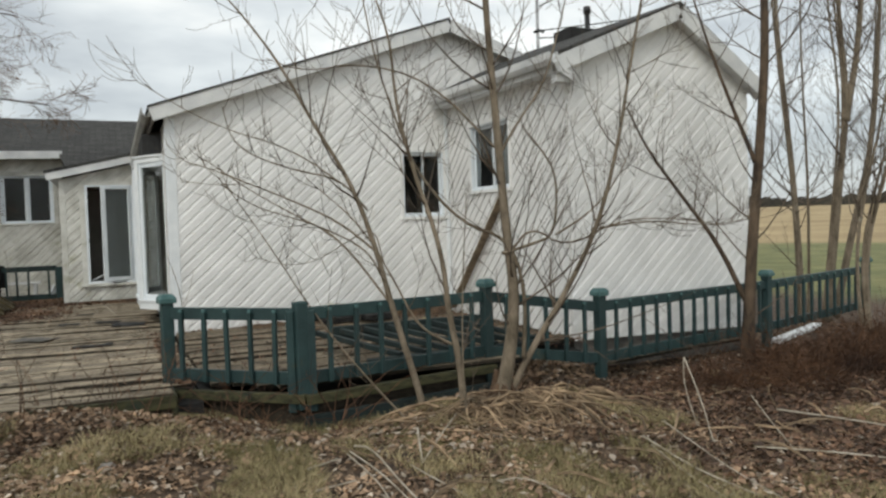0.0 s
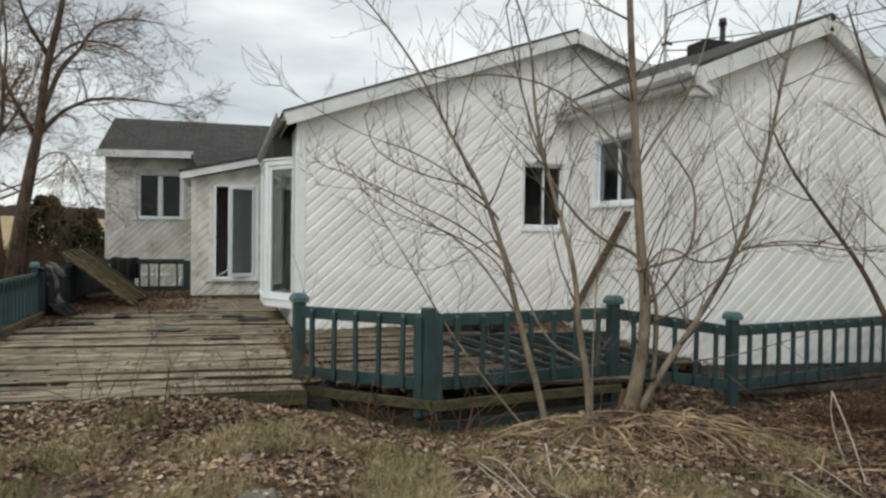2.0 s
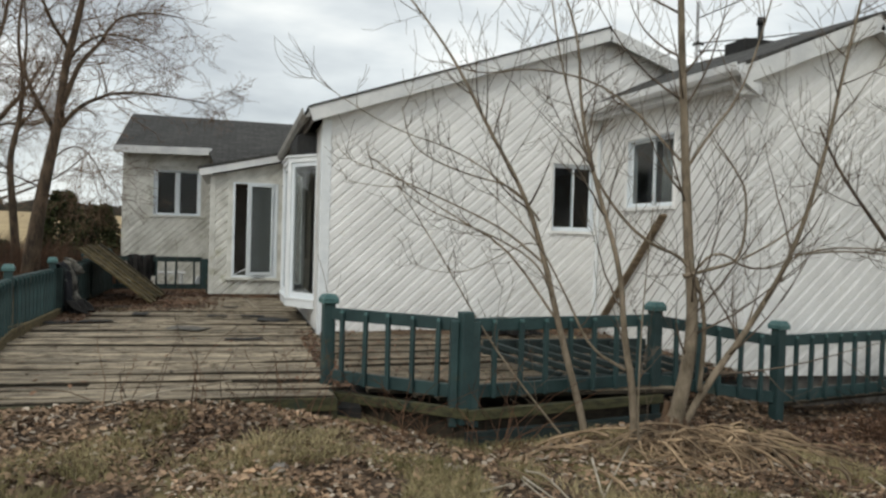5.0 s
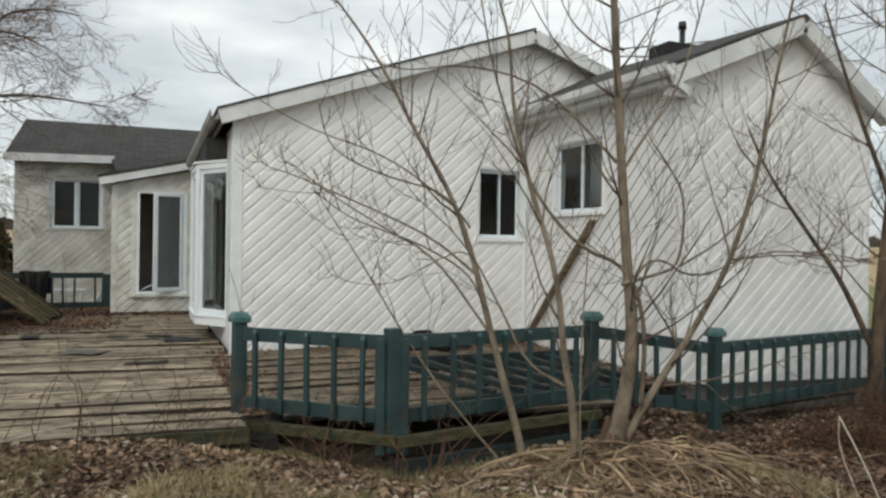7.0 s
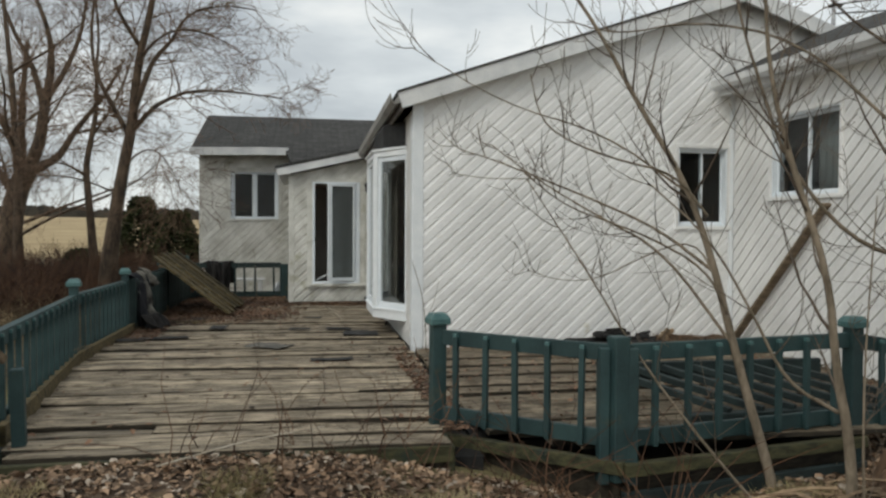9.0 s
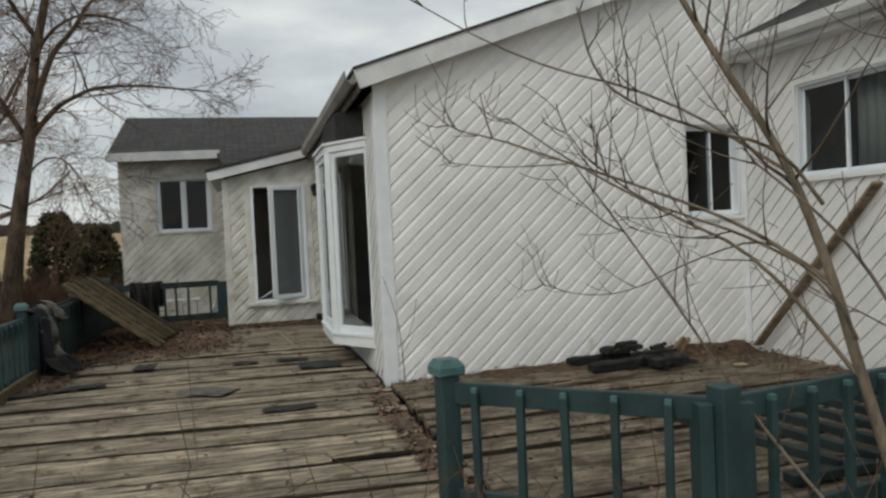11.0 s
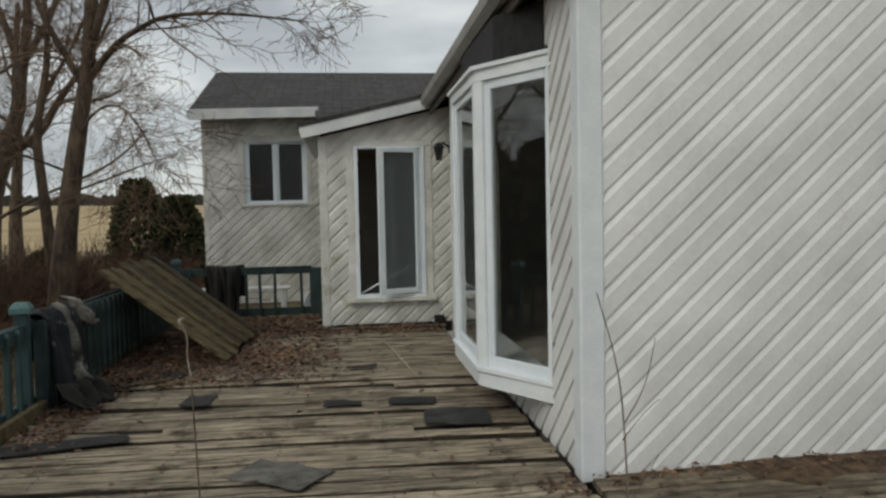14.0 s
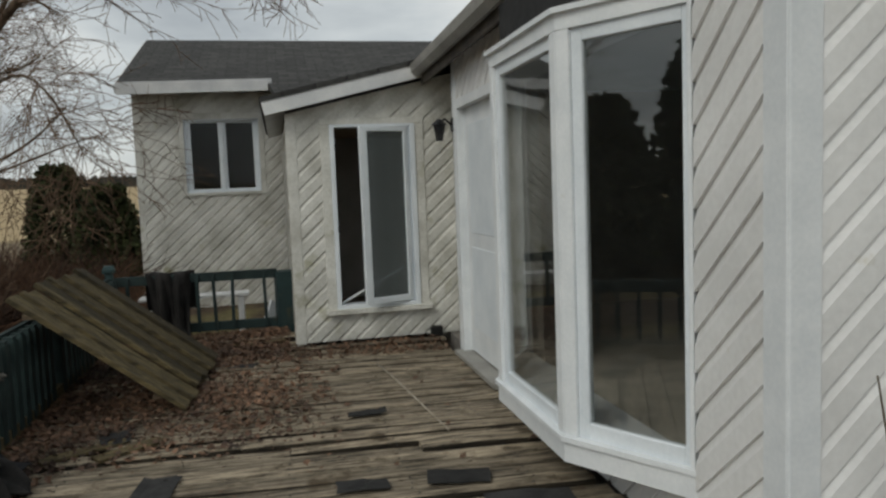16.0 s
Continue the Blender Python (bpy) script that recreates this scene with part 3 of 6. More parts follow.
rake((EAVE_X - 0.02, OVER - 0.016, EAVE_Z + 0.035), (RIDGE_X, OVER - 0.016, RIDGE_Z + 0.04), "weathered white rake board along the main gable", 0.175)
rake((10.95, OVER - 0.016, main_roof_z(10.95) + 0.04), (RIDGE_X + 0.004, OVER - 0.016, RIDGE_Z + 0.04), "weathered white rake board along the main gable", 0.175)
rake((WL, WOVER - 0.016, WLZ + 0.035), (WING_PX, WOVER - 0.016, WING_PZ + 0.04), "weathered white rake board on the wing", 0.17)
rake((WR, WOVER - 0.016, WRZ + 0.04), (WING_PX + 0.004, WOVER - 0.016, WING_PZ + 0.04), "weathered white rake board on the wing", 0.17)
rake((-0.54, FE - 0.016, FZ + 0.01), (1.56, FE - 0.016, FZ + 0.05), "white fascia board under the far eave", 0.17)
rake((1.465, 15.165, 2.775), (2.96, 15.165, 3.12), "white fascia board sloping over the porch", 0.15)
rake((-0.555, FE, FZ - 0.02), (-0.555, FR, FRZ - 0.02), "dark edge board on the far gable", 0.12)

# soffits under the two gable overhangs
for x0, z0, x1, z1, y0, y1 in ((EAVE_X, EAVE_Z, RIDGE_X, RIDGE_Z, OVER, SOUTH), (WL, WLZ, WING_PX, WING_PZ, WOVER, WING_Y), (WR, WRZ, WING_PX, WING_PZ, WOVER, WING_Y)):
    bm = bmesh.new()
    vs = [bm.verts.new(p) for p in ((x0, y0, z0 - 0.12), (x1, y0, z1 - 0.12), (x1, y1 - 0.02, z1 - 0.12), (x0, y1 - 0.02, z0 - 0.12))]
    bm.faces.new(vs)
    ext = bmesh.ops.extrude_face_region(bm, geom=bm.faces[:])
    for v in ext["geom"]:
        if isinstance(v, bmesh.types.BMVert):
            v.co.z += 0.012
    bmesh.ops.recalc_face_normals(bm, faces=bm.faces)
    tagged(part("soffit", bm, M_FASCIA), "thin white soffit under the gable edge", "soffit", kind="structure")


def gutter(a, b, out, label):
    """An open trough hung along an eave."""
    a, b, out = Vector(a), Vector(b), Vector(out)
    prof = [(0.0, 0.0), (0.0, -0.10), (0.05, -0.115), (0.095, -0.07), (0.105, 0.0), (0.095, 0.0), (0.085, -0.065), (0.05, -0.10), (0.012, -0.09), (0.012, 0.0)]
    bm = bmesh.new()
    r0 = [bm.verts.new(a + out * p + UP * q) for p, q in prof]
    r1 = [bm.verts.new(b + out * p + UP * q) for p, q in prof]
    for i in range(len(prof)):
        j = (i + 1) % len(prof)
        bm.faces.new((r0[i], r0[j], r1[j], r1[i]))
    bm.faces.new(r0[::-1])
    bm.faces.new(r1)
    bmesh.ops.recalc_face_normals(bm, faces=bm.faces)
    return tagged(part("gutter", bm, M_GUTTER), label, "gutter")


gutter((EAVE_X - 0.02, OVER + 0.0, EAVE_Z + 0.02), (EAVE_X - 0.02, 15.2, EAVE_Z - 0.05), (-1, 0, 0), "weathered beige gutter along the bay side eave")
gutter((WL - 0.02, WOVER - 0.12, WLZ + 0.06), (WL - 0.02, 10.05, WLZ + 0.13), (-1, 0, 0), "white metal gutter along the wing eave").data.materials[0] = M_FASCIA
# Dark colour carries the shade of the open gap under this eave
board("eave_board", (EAVE_X + 0.0, OVER + 0.01, EAVE_Z - 0.08), (EAVE_X + 0.0, 15.2, EAVE_Z - 0.15), 0.025, 0.16, M_EAVEGAP, "eave board coloured dark for the shaded gap behind the gutter")
board("eave_board", (WL + 0.01, WOVER + 0.02, WLZ - 0.03), (WL + 0.01, 10.1, WLZ + 0.04), 0.025, 0.14, M_FASCIA, "white eave board behind the gutter")
board("soffit", ((WL + WING_X) / 2, WOVER + 0.02, WLZ - 0.08), ((WL + WING_X) / 2, 10.1, WLZ - 0.01), 0.21, 0.014, M_FASCIA, "white soffit under the wing eave")
# eave return at the wing's front corner
ret = empty("eave_return", "white boxed eave return with a hanging end", "trim", kind="structure")
part("box", boxed((6.74, 6.99, 3.10), (6.98, 7.10, 3.26), bevel=0.005), M_FASCIA, ret)
part("flap", beamed((6.76, 6.96, 3.24), (6.93, 6.95, 3.13), 0.02, 0.07), M_FASCIA, ret)

# corner boards and base
board("corner_board", (WEST - 0.018, SOUTH + 0.04, 0.38), (WEST - 0.018, SOUTH + 0.04, 3.0), 0.022, 0.12, M_TRIM, "white corner board", roll=(0, 1, 0))
board("corner_board", (WEST + 0.035, SOUTH - 0.018, 0.38), (WEST + 0.035, SOUTH - 0.018, 3.06), 0.12, 0.022, M_TRIM, "white corner board", roll=(0, 1, 0))
board("corner_board", (6.90, SOUTH - 0.015, 0.40), (6.90, SOUTH - 0.015, 3.3), 0.05, 0.05, M_TRIM, "white inner corner board", roll=(0, 1, 0))
board("corner_board", (PORCH_X + 0.03, PORCH_Y - 0.018, 0.44), (PORCH_X + 0.03, PORCH_Y - 0.018, 2.66), 0.10, 0.022, M_OLDSIDING, "dirty white corner board on the porch", roll=(0, 1, 0))
board("corner_board", (FAR_X + 0.03, FAR_Y - 0.018, 0.15), (FAR_X + 0.03, FAR_Y - 0.018, 3.45), 0.08, 0.022, M_OLDSIDING, "grey-white corner board", roll=(0, 1, 0))
for a, b in (((3.3, 10.26, 0.2), (6.9, 10.26, 0.2)), ((3.26, 10.3, 0.2), (3.26, 15.3, 0.2)), ((7.06, 7.25, 0.16), (7.06, 10.1, 0.16)), ((7.0, 7.24, 0.14), (9.5, 7.24, 0.14))):
    board("foundation", a, b, 0.14, 0.5, M_STONE, "dark concrete foundation under the siding", "foundation")

# rooms behind the glass
tagged(part("floor", boxed((3.28, 10.3, 0.52), (10.6, 24.4, 0.60)), M_INFLOOR), "pale carpet floor inside the house", "floor", kind="structure")
tagged(part("ceiling", boxed((3.28, 10.3, 2.86), (10.6, 24.4, 2.92)), M_INCEIL), "plain room ceiling", "ceiling", kind="structure")
tagged(part("room_wall", boxed((8.0, 10.35, 0.6), (8.1, 24.3, 2.86)), M_INWALL), "brown inner wall seen through the bay window", "wall", kind="structure")
tagged(part("room_wall", boxed((3.3, 15.45, 0.6), (8.0, 15.55, 2.86)), M_INWALL), "brown inner wall at the room's end", "wall", kind="structure")
tagged(part("floor", boxed((7.1, 7.3, 0.5), (9.4, 10.1, 0.58)), M_INFLOOR), "pale floor inside the wing", "floor", kind="structure")
tagged(part("floor", boxed((1.85, 15.5, 0.5), (3.1, 19.3, 0.58)), M_INWALL), "dark floor inside the porch", "floor", kind="structure")
tagged(part("floor", boxed((-0.2, 19.7, 0.4), (3.0, 24.5, 0.5)), M_DIMROOM), "floor of the far wing, darkened for the unlit room", "floor", kind="structure")
tagged(part("room_wall", boxed((1.85, 17.3, 0.58), (3.1, 17.36, 2.6)), M_INCEIL), "pale inner wall of the porch", "wall", kind="structure")


tagged(part("room_wall", boxed((-0.2, 21.0, 0.5), (3.0, 21.1, 3.3)), M_DIMROOM), "brown inner wall of the far wing, darkened for the unlit room", "wall", kind="structure")
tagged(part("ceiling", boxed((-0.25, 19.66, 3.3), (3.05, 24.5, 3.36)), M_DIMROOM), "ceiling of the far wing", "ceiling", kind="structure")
tagged(part("ceiling", boxed((1.84, 15.5, 2.55), (3.1, 19.3, 2.6)), M_INWALL), "ceiling of the porch", "ceiling", kind="structure")
tagged(part("ceiling", boxed((7.1, 7.28, 3.2), (9.38, 10.1, 3.25)), M_INCEIL), "ceiling of the wing", "ceiling", kind="structure")
tagged(part("room_wall", boxed((8.6, 7.3, 0.58), (8.7, 10.1, 3.2)), M_DIMROOM), "brown inner wall of the wing, darkened for the unlit room", "wall", kind="structure")


def sliding_window(name, origin, along, out, u0, z0, u1, z1, label, casing=0.055, sill=True, mullion=0.5, fw=0.028, trim=None):
    """A two-pane window: casing, sill, jambs, two sashes with panes."""
    origin, along, out = Vector(origin), Vector(along), Vector(out)
    turn = Matrix((along, -out, UP)).transposed().to_4x4()
    turn.translation = origin
    win = empty(name, label, "window", kind="structure", at=turn)

    def piece(pname, lo, hi, material, parent=win, bev=0.004):
        return part(pname, boxed(lo, hi, None, bev), material, parent)

    c = casing
    trim = trim or M_TRIM
    piece("casing", (u0 - c, -0.035, z1), (u1 + c, 0.0, z1 + c * 1.2), trim)
    piece("casing", (u0 - c, -0.035, z0), (u0, 0.0, z1), trim)
    piece("casing", (u1, -0.035, z0), (u1 + c, 0.0, z1), trim)
    if sill:
        piece("sill", (u0 - c - 0.01, -0.05, z0 - 0.04), (u1 + c + 0.01, 0.0, z0), trim)
    piece("jamb", (u0, -0.02, z0), (u0 + 0.02, 0.12, z1), M_VINYL)
    piece("jamb", (u1 - 0.02, -0.02, z0), (u1, 0.12, z1), M_VINYL)
    piece("jamb", (u0, -0.02, z1 - 0.02), (u1, 0.12, z1), M_VINYL)
    piece("jamb", (u0, -0.02, z0), (u1, 0.12, z0 + 0.025), M_VINYL)
    mid = u0 + (u1 - u0) * mullion
    for a, b, d in ((u0 + 0.02, mid + 0.015, 0.035), (mid - 0.015, u1 - 0.02, 0.06)):
        sash = piece("sash", (a, d, z0 + 0.025), (a + fw, d + 0.022, z1 - 0.02), M_VINYL)
        for lo, hi in (((b - fw, d, z0 + 0.025), (b, d + 0.022, z1 - 0.02)), ((a + fw, d, z0 + 0.025), (b - fw, d + 0.022, z0 + 0.055)), ((a + fw, d, z1 - 0.05), (b - fw, d + 0.022, z1 - 0.02))):
            part("rail", boxed(lo, hi, None, 0.003), M_VINYL, sash)
        pane = part("pane", boxed((a + fw, d + 0.009, z0 + 0.055), (b - fw, d + 0.013, z1 - 0.05)), M_CLEARGLASS, sash)
        pane.visible_shadow = False
    return win


sliding_window("window_1", (0, SOUTH, 0), (1, 0, 0), (0, -1, 0), 6.23, 1.77, 6.85, 2.68, "small white sliding window in the gable wall", mullion=0.52, casing=0.04, fw=0.022, trim=M_SIDING)
sliding_window("window_2", (WING_X, 0, 0), (0, -1, 0), (-1, 0, 0), -9.40, 2.08, -8.36, 2.93, "white sliding window under the wing eave", casing=0.04, fw=0.024, trim=M_SIDING)
sliding_window("window_3", (0, FAR_Y, 0), (1, 0, 0), (0, -1, 0), 0.27, 1.95, 1.33, 3.02, "twin-pane white window in the far wing", casing=0.075, fw=0.07, trim=M_OLDSIDING)


M_CURTAIN = mat("grey_curtain", (0.30, 0.31, 0.29), (0.45, 0.46, 0.43), 3.0, 0.9, 0.1)
bm = bmesh.new()
row = [[bm.verts.new((7.12 + 0.018 * math.sin(i * 1.3), 8.38 + 0.5 * i / 24, z)) for i in range(25)] for z in (2.02, 2.95)]
for i in range(24):
    bm.faces.new((row[0][i], row[0][i + 1], row[1][i + 1], row[1][i]))
curtain = part("curtain", bm, M_CURTAIN, smooth=True)
curtain.modifiers.new("thickness", "SOLIDIFY").thickness = 0.004
tagged(curtain, "pale grey curtain hanging behind the wing window", "curtain")


def porch_window():
    """Tall casement by the porch: one leaf gone, the other swung out."""
    at = Matrix.Translation((0, PORCH_Y, 0))
    win = empty("window_4", "tall weathered porch casement with one sash hanging open", "window", kind="structure", at=at)
    u0, z0, u1, z1 = 2.07, 0.76, 2.90, 2.55
    for lo, hi in (((u0 - 0.09, -0.04, z1), (u1 + 0.09, 0, z1 + 0.06)), ((u0 - 0.09, -0.035, z0), (u0, 0, z1)), ((u1, -0.035, z0), (u1 + 0.09, 0, z1))):
        part("casing", boxed(lo, hi, None, 0.004), M_OLDSIDING, win)
    part("sill", boxed((u0 - 0.11, -0.09, z0 - 0.05), (u1 + 0.11, 0, z0), None, 0.005), M_OLDSIDING, win)
    for lo, hi in (((u0, -0.05, z0), (u0 + 0.045, 0.12, z1)), ((u1 - 0.05, -0.05, z0), (u1, 0.12, z1)), ((u1 - 0.10, -0.02, z0 + 0.03), (u1 - 0.05, 0.12, z1 - 0.03)), ((u0 + 0.045, -0.05, z1 - 0.03), (u1 - 0.05, 0.12, z1)), ((u0 + 0.045, -0.05, z0), (u1 - 0.05, 0.12, z0 + 0.04))):
        part("jamb", boxed(lo, hi, None, 0.004), M_VINYL, win)
    # sash hinged on the far jamb, swung outwards
    hinge = Matrix.Translation((u1 - 0.09, -0.03, 0)) @ Matrix.Rotation(radians(19), 4, "Z")
    w = 0.50
    zs0, zs1 = z0 + 0.05, z1 - 0.035
    sash = part("sash", boxed((-w, -0.02, zs0), (-w + 0.075, 0.025, zs1), hinge, 0.005), M_VINYL, win, "white sash swung outwards")
    for lo, hi in (((-0.035, -0.02, zs0), (0, 0.025, zs1)), ((-w + 0.075, -0.02, zs0), (-0.035, 0.025, zs0 + 0.06)), ((-w + 0.075, -0.02, zs1 - 0.045), (-0.035, 0.025, zs1))):
        part("rail", boxed(lo, hi, hinge, 0.004), M_VINYL, sash)
    pane = part("pane", boxed((-w + 0.075, -0.003, zs0 + 0.06), (-0.035, 0.003, zs1 - 0.045), hinge), M_GREYGLASS, sash)
    pane.visible_shadow = False
    for z in (z0 + 0.75, z1 - 0.25):
        part("hinge", boxed((u0 + 0.045, -0.055, z), (u0 + 0.06, -0.03, z + 0.07), None, 0.003), M_METAL, win)
    bm = bmesh.new()
    beam(bm, (u0 + 0.06, 0.06, z0 + 0.05), (u1 - 0.16, -0.03, z0 + 0.38), 0.02, 0.02)
    part("stay_bar", bm, M_TRIM, win, "thin white bar lying across the opening")


porch_window()


def bay_window():
    """The white bay: slanted near leaf, front leaf and far leaf, with head, seat board and boxed base."""
    bay = empty("bay_window", "white-framed bay window with tall dark panes", "window", kind="structure")
    z0, z1 = 0.64, 2.66
    plan = [Vector((3.13, 10.69, 0)), Vector((2.80, 11.24, 0)), Vector((2.80, 12.27, 0)), Vector((3.12, 12.80, 0))]

    def layer(pname, lo, hi, grow, material, label=""):
        pts = [(3.20, plan[0].y - grow)] + [(plan[0].x, plan[0].y - grow), (plan[1].x - grow, plan[1].y - grow * 0.5), (plan[2].x - grow, plan[2].y + grow * 0.5), (plan[3].x, plan[3].y + grow)] + [(3.20, plan[3].y + grow)]
        bm = bmesh.new()
        slab(bm, pts, lambda u, v, n: Vector((u, v, n)), lo, lambda u, v: hi)
        bmesh.ops.recalc_face_normals(bm, faces=bm.faces)
        part(pname, bm, material, bay, label)

    layer("base", z0, z0 + 0.10, 0.012, M_TRIM)
    layer("seat_board", z0 + 0.10, z0 + 0.125, 0.03, M_TRIM)
    layer("head", z1 - 0.07, z1, 0.012, M_TRIM)
    layer("cap", z1, z1 + 0.025, 0.035, M_TRIM)
    for k in range(3):
        a, b = plan[k], plan[k + 1]
        d = (b - a).normalized()
        nrm = Vector((-d.y, d.x, 0))
        if nrm.x > 0:
            nrm = -nrm
        m = Matrix((d, -nrm, UP)).transposed().to_4x4()
        m.translation = a
        L = (b - a).length
        lo, hi = z0 + 0.125, z1 - 0.07
        s0 = 0.02 if k == 0 else 0.07
        s1 = 0.02 if k == 2 else 0.07
        p0, p1 = s0 + (0.03 if k == 0 else 0.055), L - s1 - (0.03 if k == 2 else 0.055)
        leaf = part("leaf", boxed((0.0, -0.012, lo), (s0, 0.07, hi), m, 0.004), M_TRIM, bay)
        part("stile", boxed((L - s1, -0.012, lo), (L, 0.07, hi), m, 0.004), M_TRIM, leaf)
        for x0, x1, q0, q1 in ((s0, p0, lo, hi), (p1, L - s1, lo, hi), (p0, p1, lo, lo + 0.075), (p0, p1, hi - 0.06, hi)):
            part("sash_rail", boxed((x0, 0.008, q0), (x1, 0.05, q1), m, 0.004), M_VINYL, leaf)
        pane = part("pane", boxed((p0, 0.026, lo + 0.075), (p1, 0.032, hi - 0.06), m), M_GLASS, leaf)
        pane.visible_shadow = False
    # torn, charred gap between bay head and eave, its shade a solid black block
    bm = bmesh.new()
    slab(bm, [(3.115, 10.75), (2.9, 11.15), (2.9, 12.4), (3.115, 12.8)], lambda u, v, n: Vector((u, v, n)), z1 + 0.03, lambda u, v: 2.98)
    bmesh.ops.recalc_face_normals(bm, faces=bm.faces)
    part("dark_hollow", bm, M_CHARSHADE, bay, "solid black block standing for the dark hollow above the bay")


bay_window()

# white door recess at the end of the bay wall
door = empty("door_1", "closed plain white side door in its frame", "door", kind="structure")
part("leaf", boxed((3.16, 13.26, 0.48), (3.20, 14.34, 2.58), None, 0.004), M_TRIM, door)
for lo, hi in (((3.17, 13.40, 0.70), (3.155, 14.20, 1.40)), ((3.17, 13.40, 1.52), (3.155, 14.20, 2.44))):
    part("panel", boxed((hi[0], lo[1], lo[2]), (lo[0], hi[1], hi[2]), None, 0.004), M_VINYL, door)
for lo, hi in (((3.09, 13.15, 0.46), (3.22, 13.26, 2.66)), ((3.09, 14.34, 0.46), (3.22, 14.45, 2.66)), ((3.09, 13.26, 2.58), (3.22, 14.34, 2.66))):
    part("frame", boxed(lo, hi, None, 0.004), M_TRIM, door)
part("threshold", boxed((3.02, 13.18, 0.43), (3.2, 14.42, 0.47), None, 0.004), M_GUTTER, door)
board("corner_board", (WEST - 0.016, 14.51, 0.40), (WEST - 0.016, 14.51, 3.0), 0.03, 0.10, M_TRIM, "white corner board beside the porch recess", roll=(0, 1, 0))
tagged(part("room_wall", boxed((3.30, 14.57, 0.44), (3.40, 15.30, 3.0)), M_OLDSIDING), "dim wall at the back of the porch recess", "wall", kind="structure")
tagged(part("vent_box", boxed((2.98, 15.24, 0.43), (3.10, 15.31, 0.53), None, 0.01), M_CHARSHADE), "small black plastic box at the foot of the porch wall", "box")


def lantern():
    """Small black wall lantern on a bracket."""
    lamp = empty("wall_lantern", "small black metal wall lantern on the porch", "lamp", at=Matrix.Translation((WEST - 0.035, 14.5, 2.46)) @ Matrix.Rotation(radians(-90), 4, "Z"))
    part("back_plate", boxed((-0.04, -0.02, -0.06), (0.04, 0.0, 0.06), None, 0.006), M_METAL, lamp)
    bm = bmesh.new()
    tube(bm, [(0, -0.02, 0.0), (0, -0.08, 0.05), (0, -0.13, 0.02)], [0.012, 0.012, 0.012], 6)
    part("arm", bm, M_METAL, lamp, smooth=True)
    bm = bmesh.new()
    bmesh.ops.create_cone(bm, cap_ends=True, segments=6, radius1=0.03, radius2=0.055, depth=0.14, matrix=Matrix.Translation((0, -0.13, -0.07)))
    bmesh.ops.create_cone(bm, cap_ends=True, segments=6, radius1=0.075, radius2=0.015, depth=0.05, matrix=Matrix.Translation((0, -0.13, 0.025)))
    part("housing", bm, M_METAL, lamp)


lantern()

# roof fittings
mast = empty("roof_mast", "thin galvanised mast rising behind the roof", "mast")
bm = bmesh.new()
tube(bm, [(9.6, 11.9, 3.5), (9.6, 11.9, 5.75)], [0.032, 0.027], 8)
part("pole", bm, M_GALV, mast, smooth=True)
bm = bmesh.new()
tube(bm, [(9.52, 11.9, 5.02), (9.6, 11.87, 5.06), (9.70, 11.85, 5.03)], [0.022, 0.03, 0.022], 8)
part("bracket", bm, M_METAL, mast, smooth=True)
vent = empty("roof_vent", "dark pipe vent with a cap beside a low roof box", "vent")
bm = bmesh.new()
tube(bm, [(8.95, 9.5, 3.6), (8.95, 9.5, 4.66)], [0.04, 0.04], 8)
part("pipe", bm, M_METAL, vent, smooth=True)
bm = bmesh.new()
tube(bm, [(8.95, 9.5, 4.66), (8.95, 9.5, 4.76)], [0.06, 0.05], 8)
part("cap", bm, M_METAL, vent, smooth=True)
part("curb_box", boxed((8.16, 8.8, 3.95), (8.70, 9.2, 4.24), None, 0.01), M_CHARSHADE, vent)

def cable(points, label):
    bm = bmesh.new()
    line = smoothed(points, 2)
    tube(bm, line, [0.012] * len(line), 5)
    tagged(part("service_cable", bm, M_METAL, smooth=True), label, "cable", group="cables to the roof mast")


cable([(9.6, 11.88, 5.05), (11.8, 12.2, 5.5), (14.1, 12.5, 6.1), (18.35, 13.0, 7.35), (27, 14.0, 10.2)], "thin black service cable running up from the mast")
cable([(9.6, 11.88, 4.92), (11.9, 12.2, 5.25), (14.6, 12.5, 5.85), (18.4, 13.0, 7.15), (27, 14.0, 10.1)], "thin black service cable running up from the mast")
cable([(9.6, 11.92, 5.48), (10.6, 12.0, 5.95), (12.5, 12.1, 6.9), (18, 12.3, 9.8)], "thin black service cable rising from the mast head")

# ---- deck ----
deck = empty("deck", "weathered grey wooden deck with warped gappy boards", "deck", kind="structure")
# Solid black blocks put the shade below the boards into the gaps
part("underdeck_shade", boxed((-0.18, 6.62, 0.02), (3.08, 16.35, 0.30)), M_CHARSHADE, deck)
part("underdeck_shade", boxed((3.10, 6.9, 0.02), (6.9, 10.1, 0.30)), M_CHARSHADE, deck)


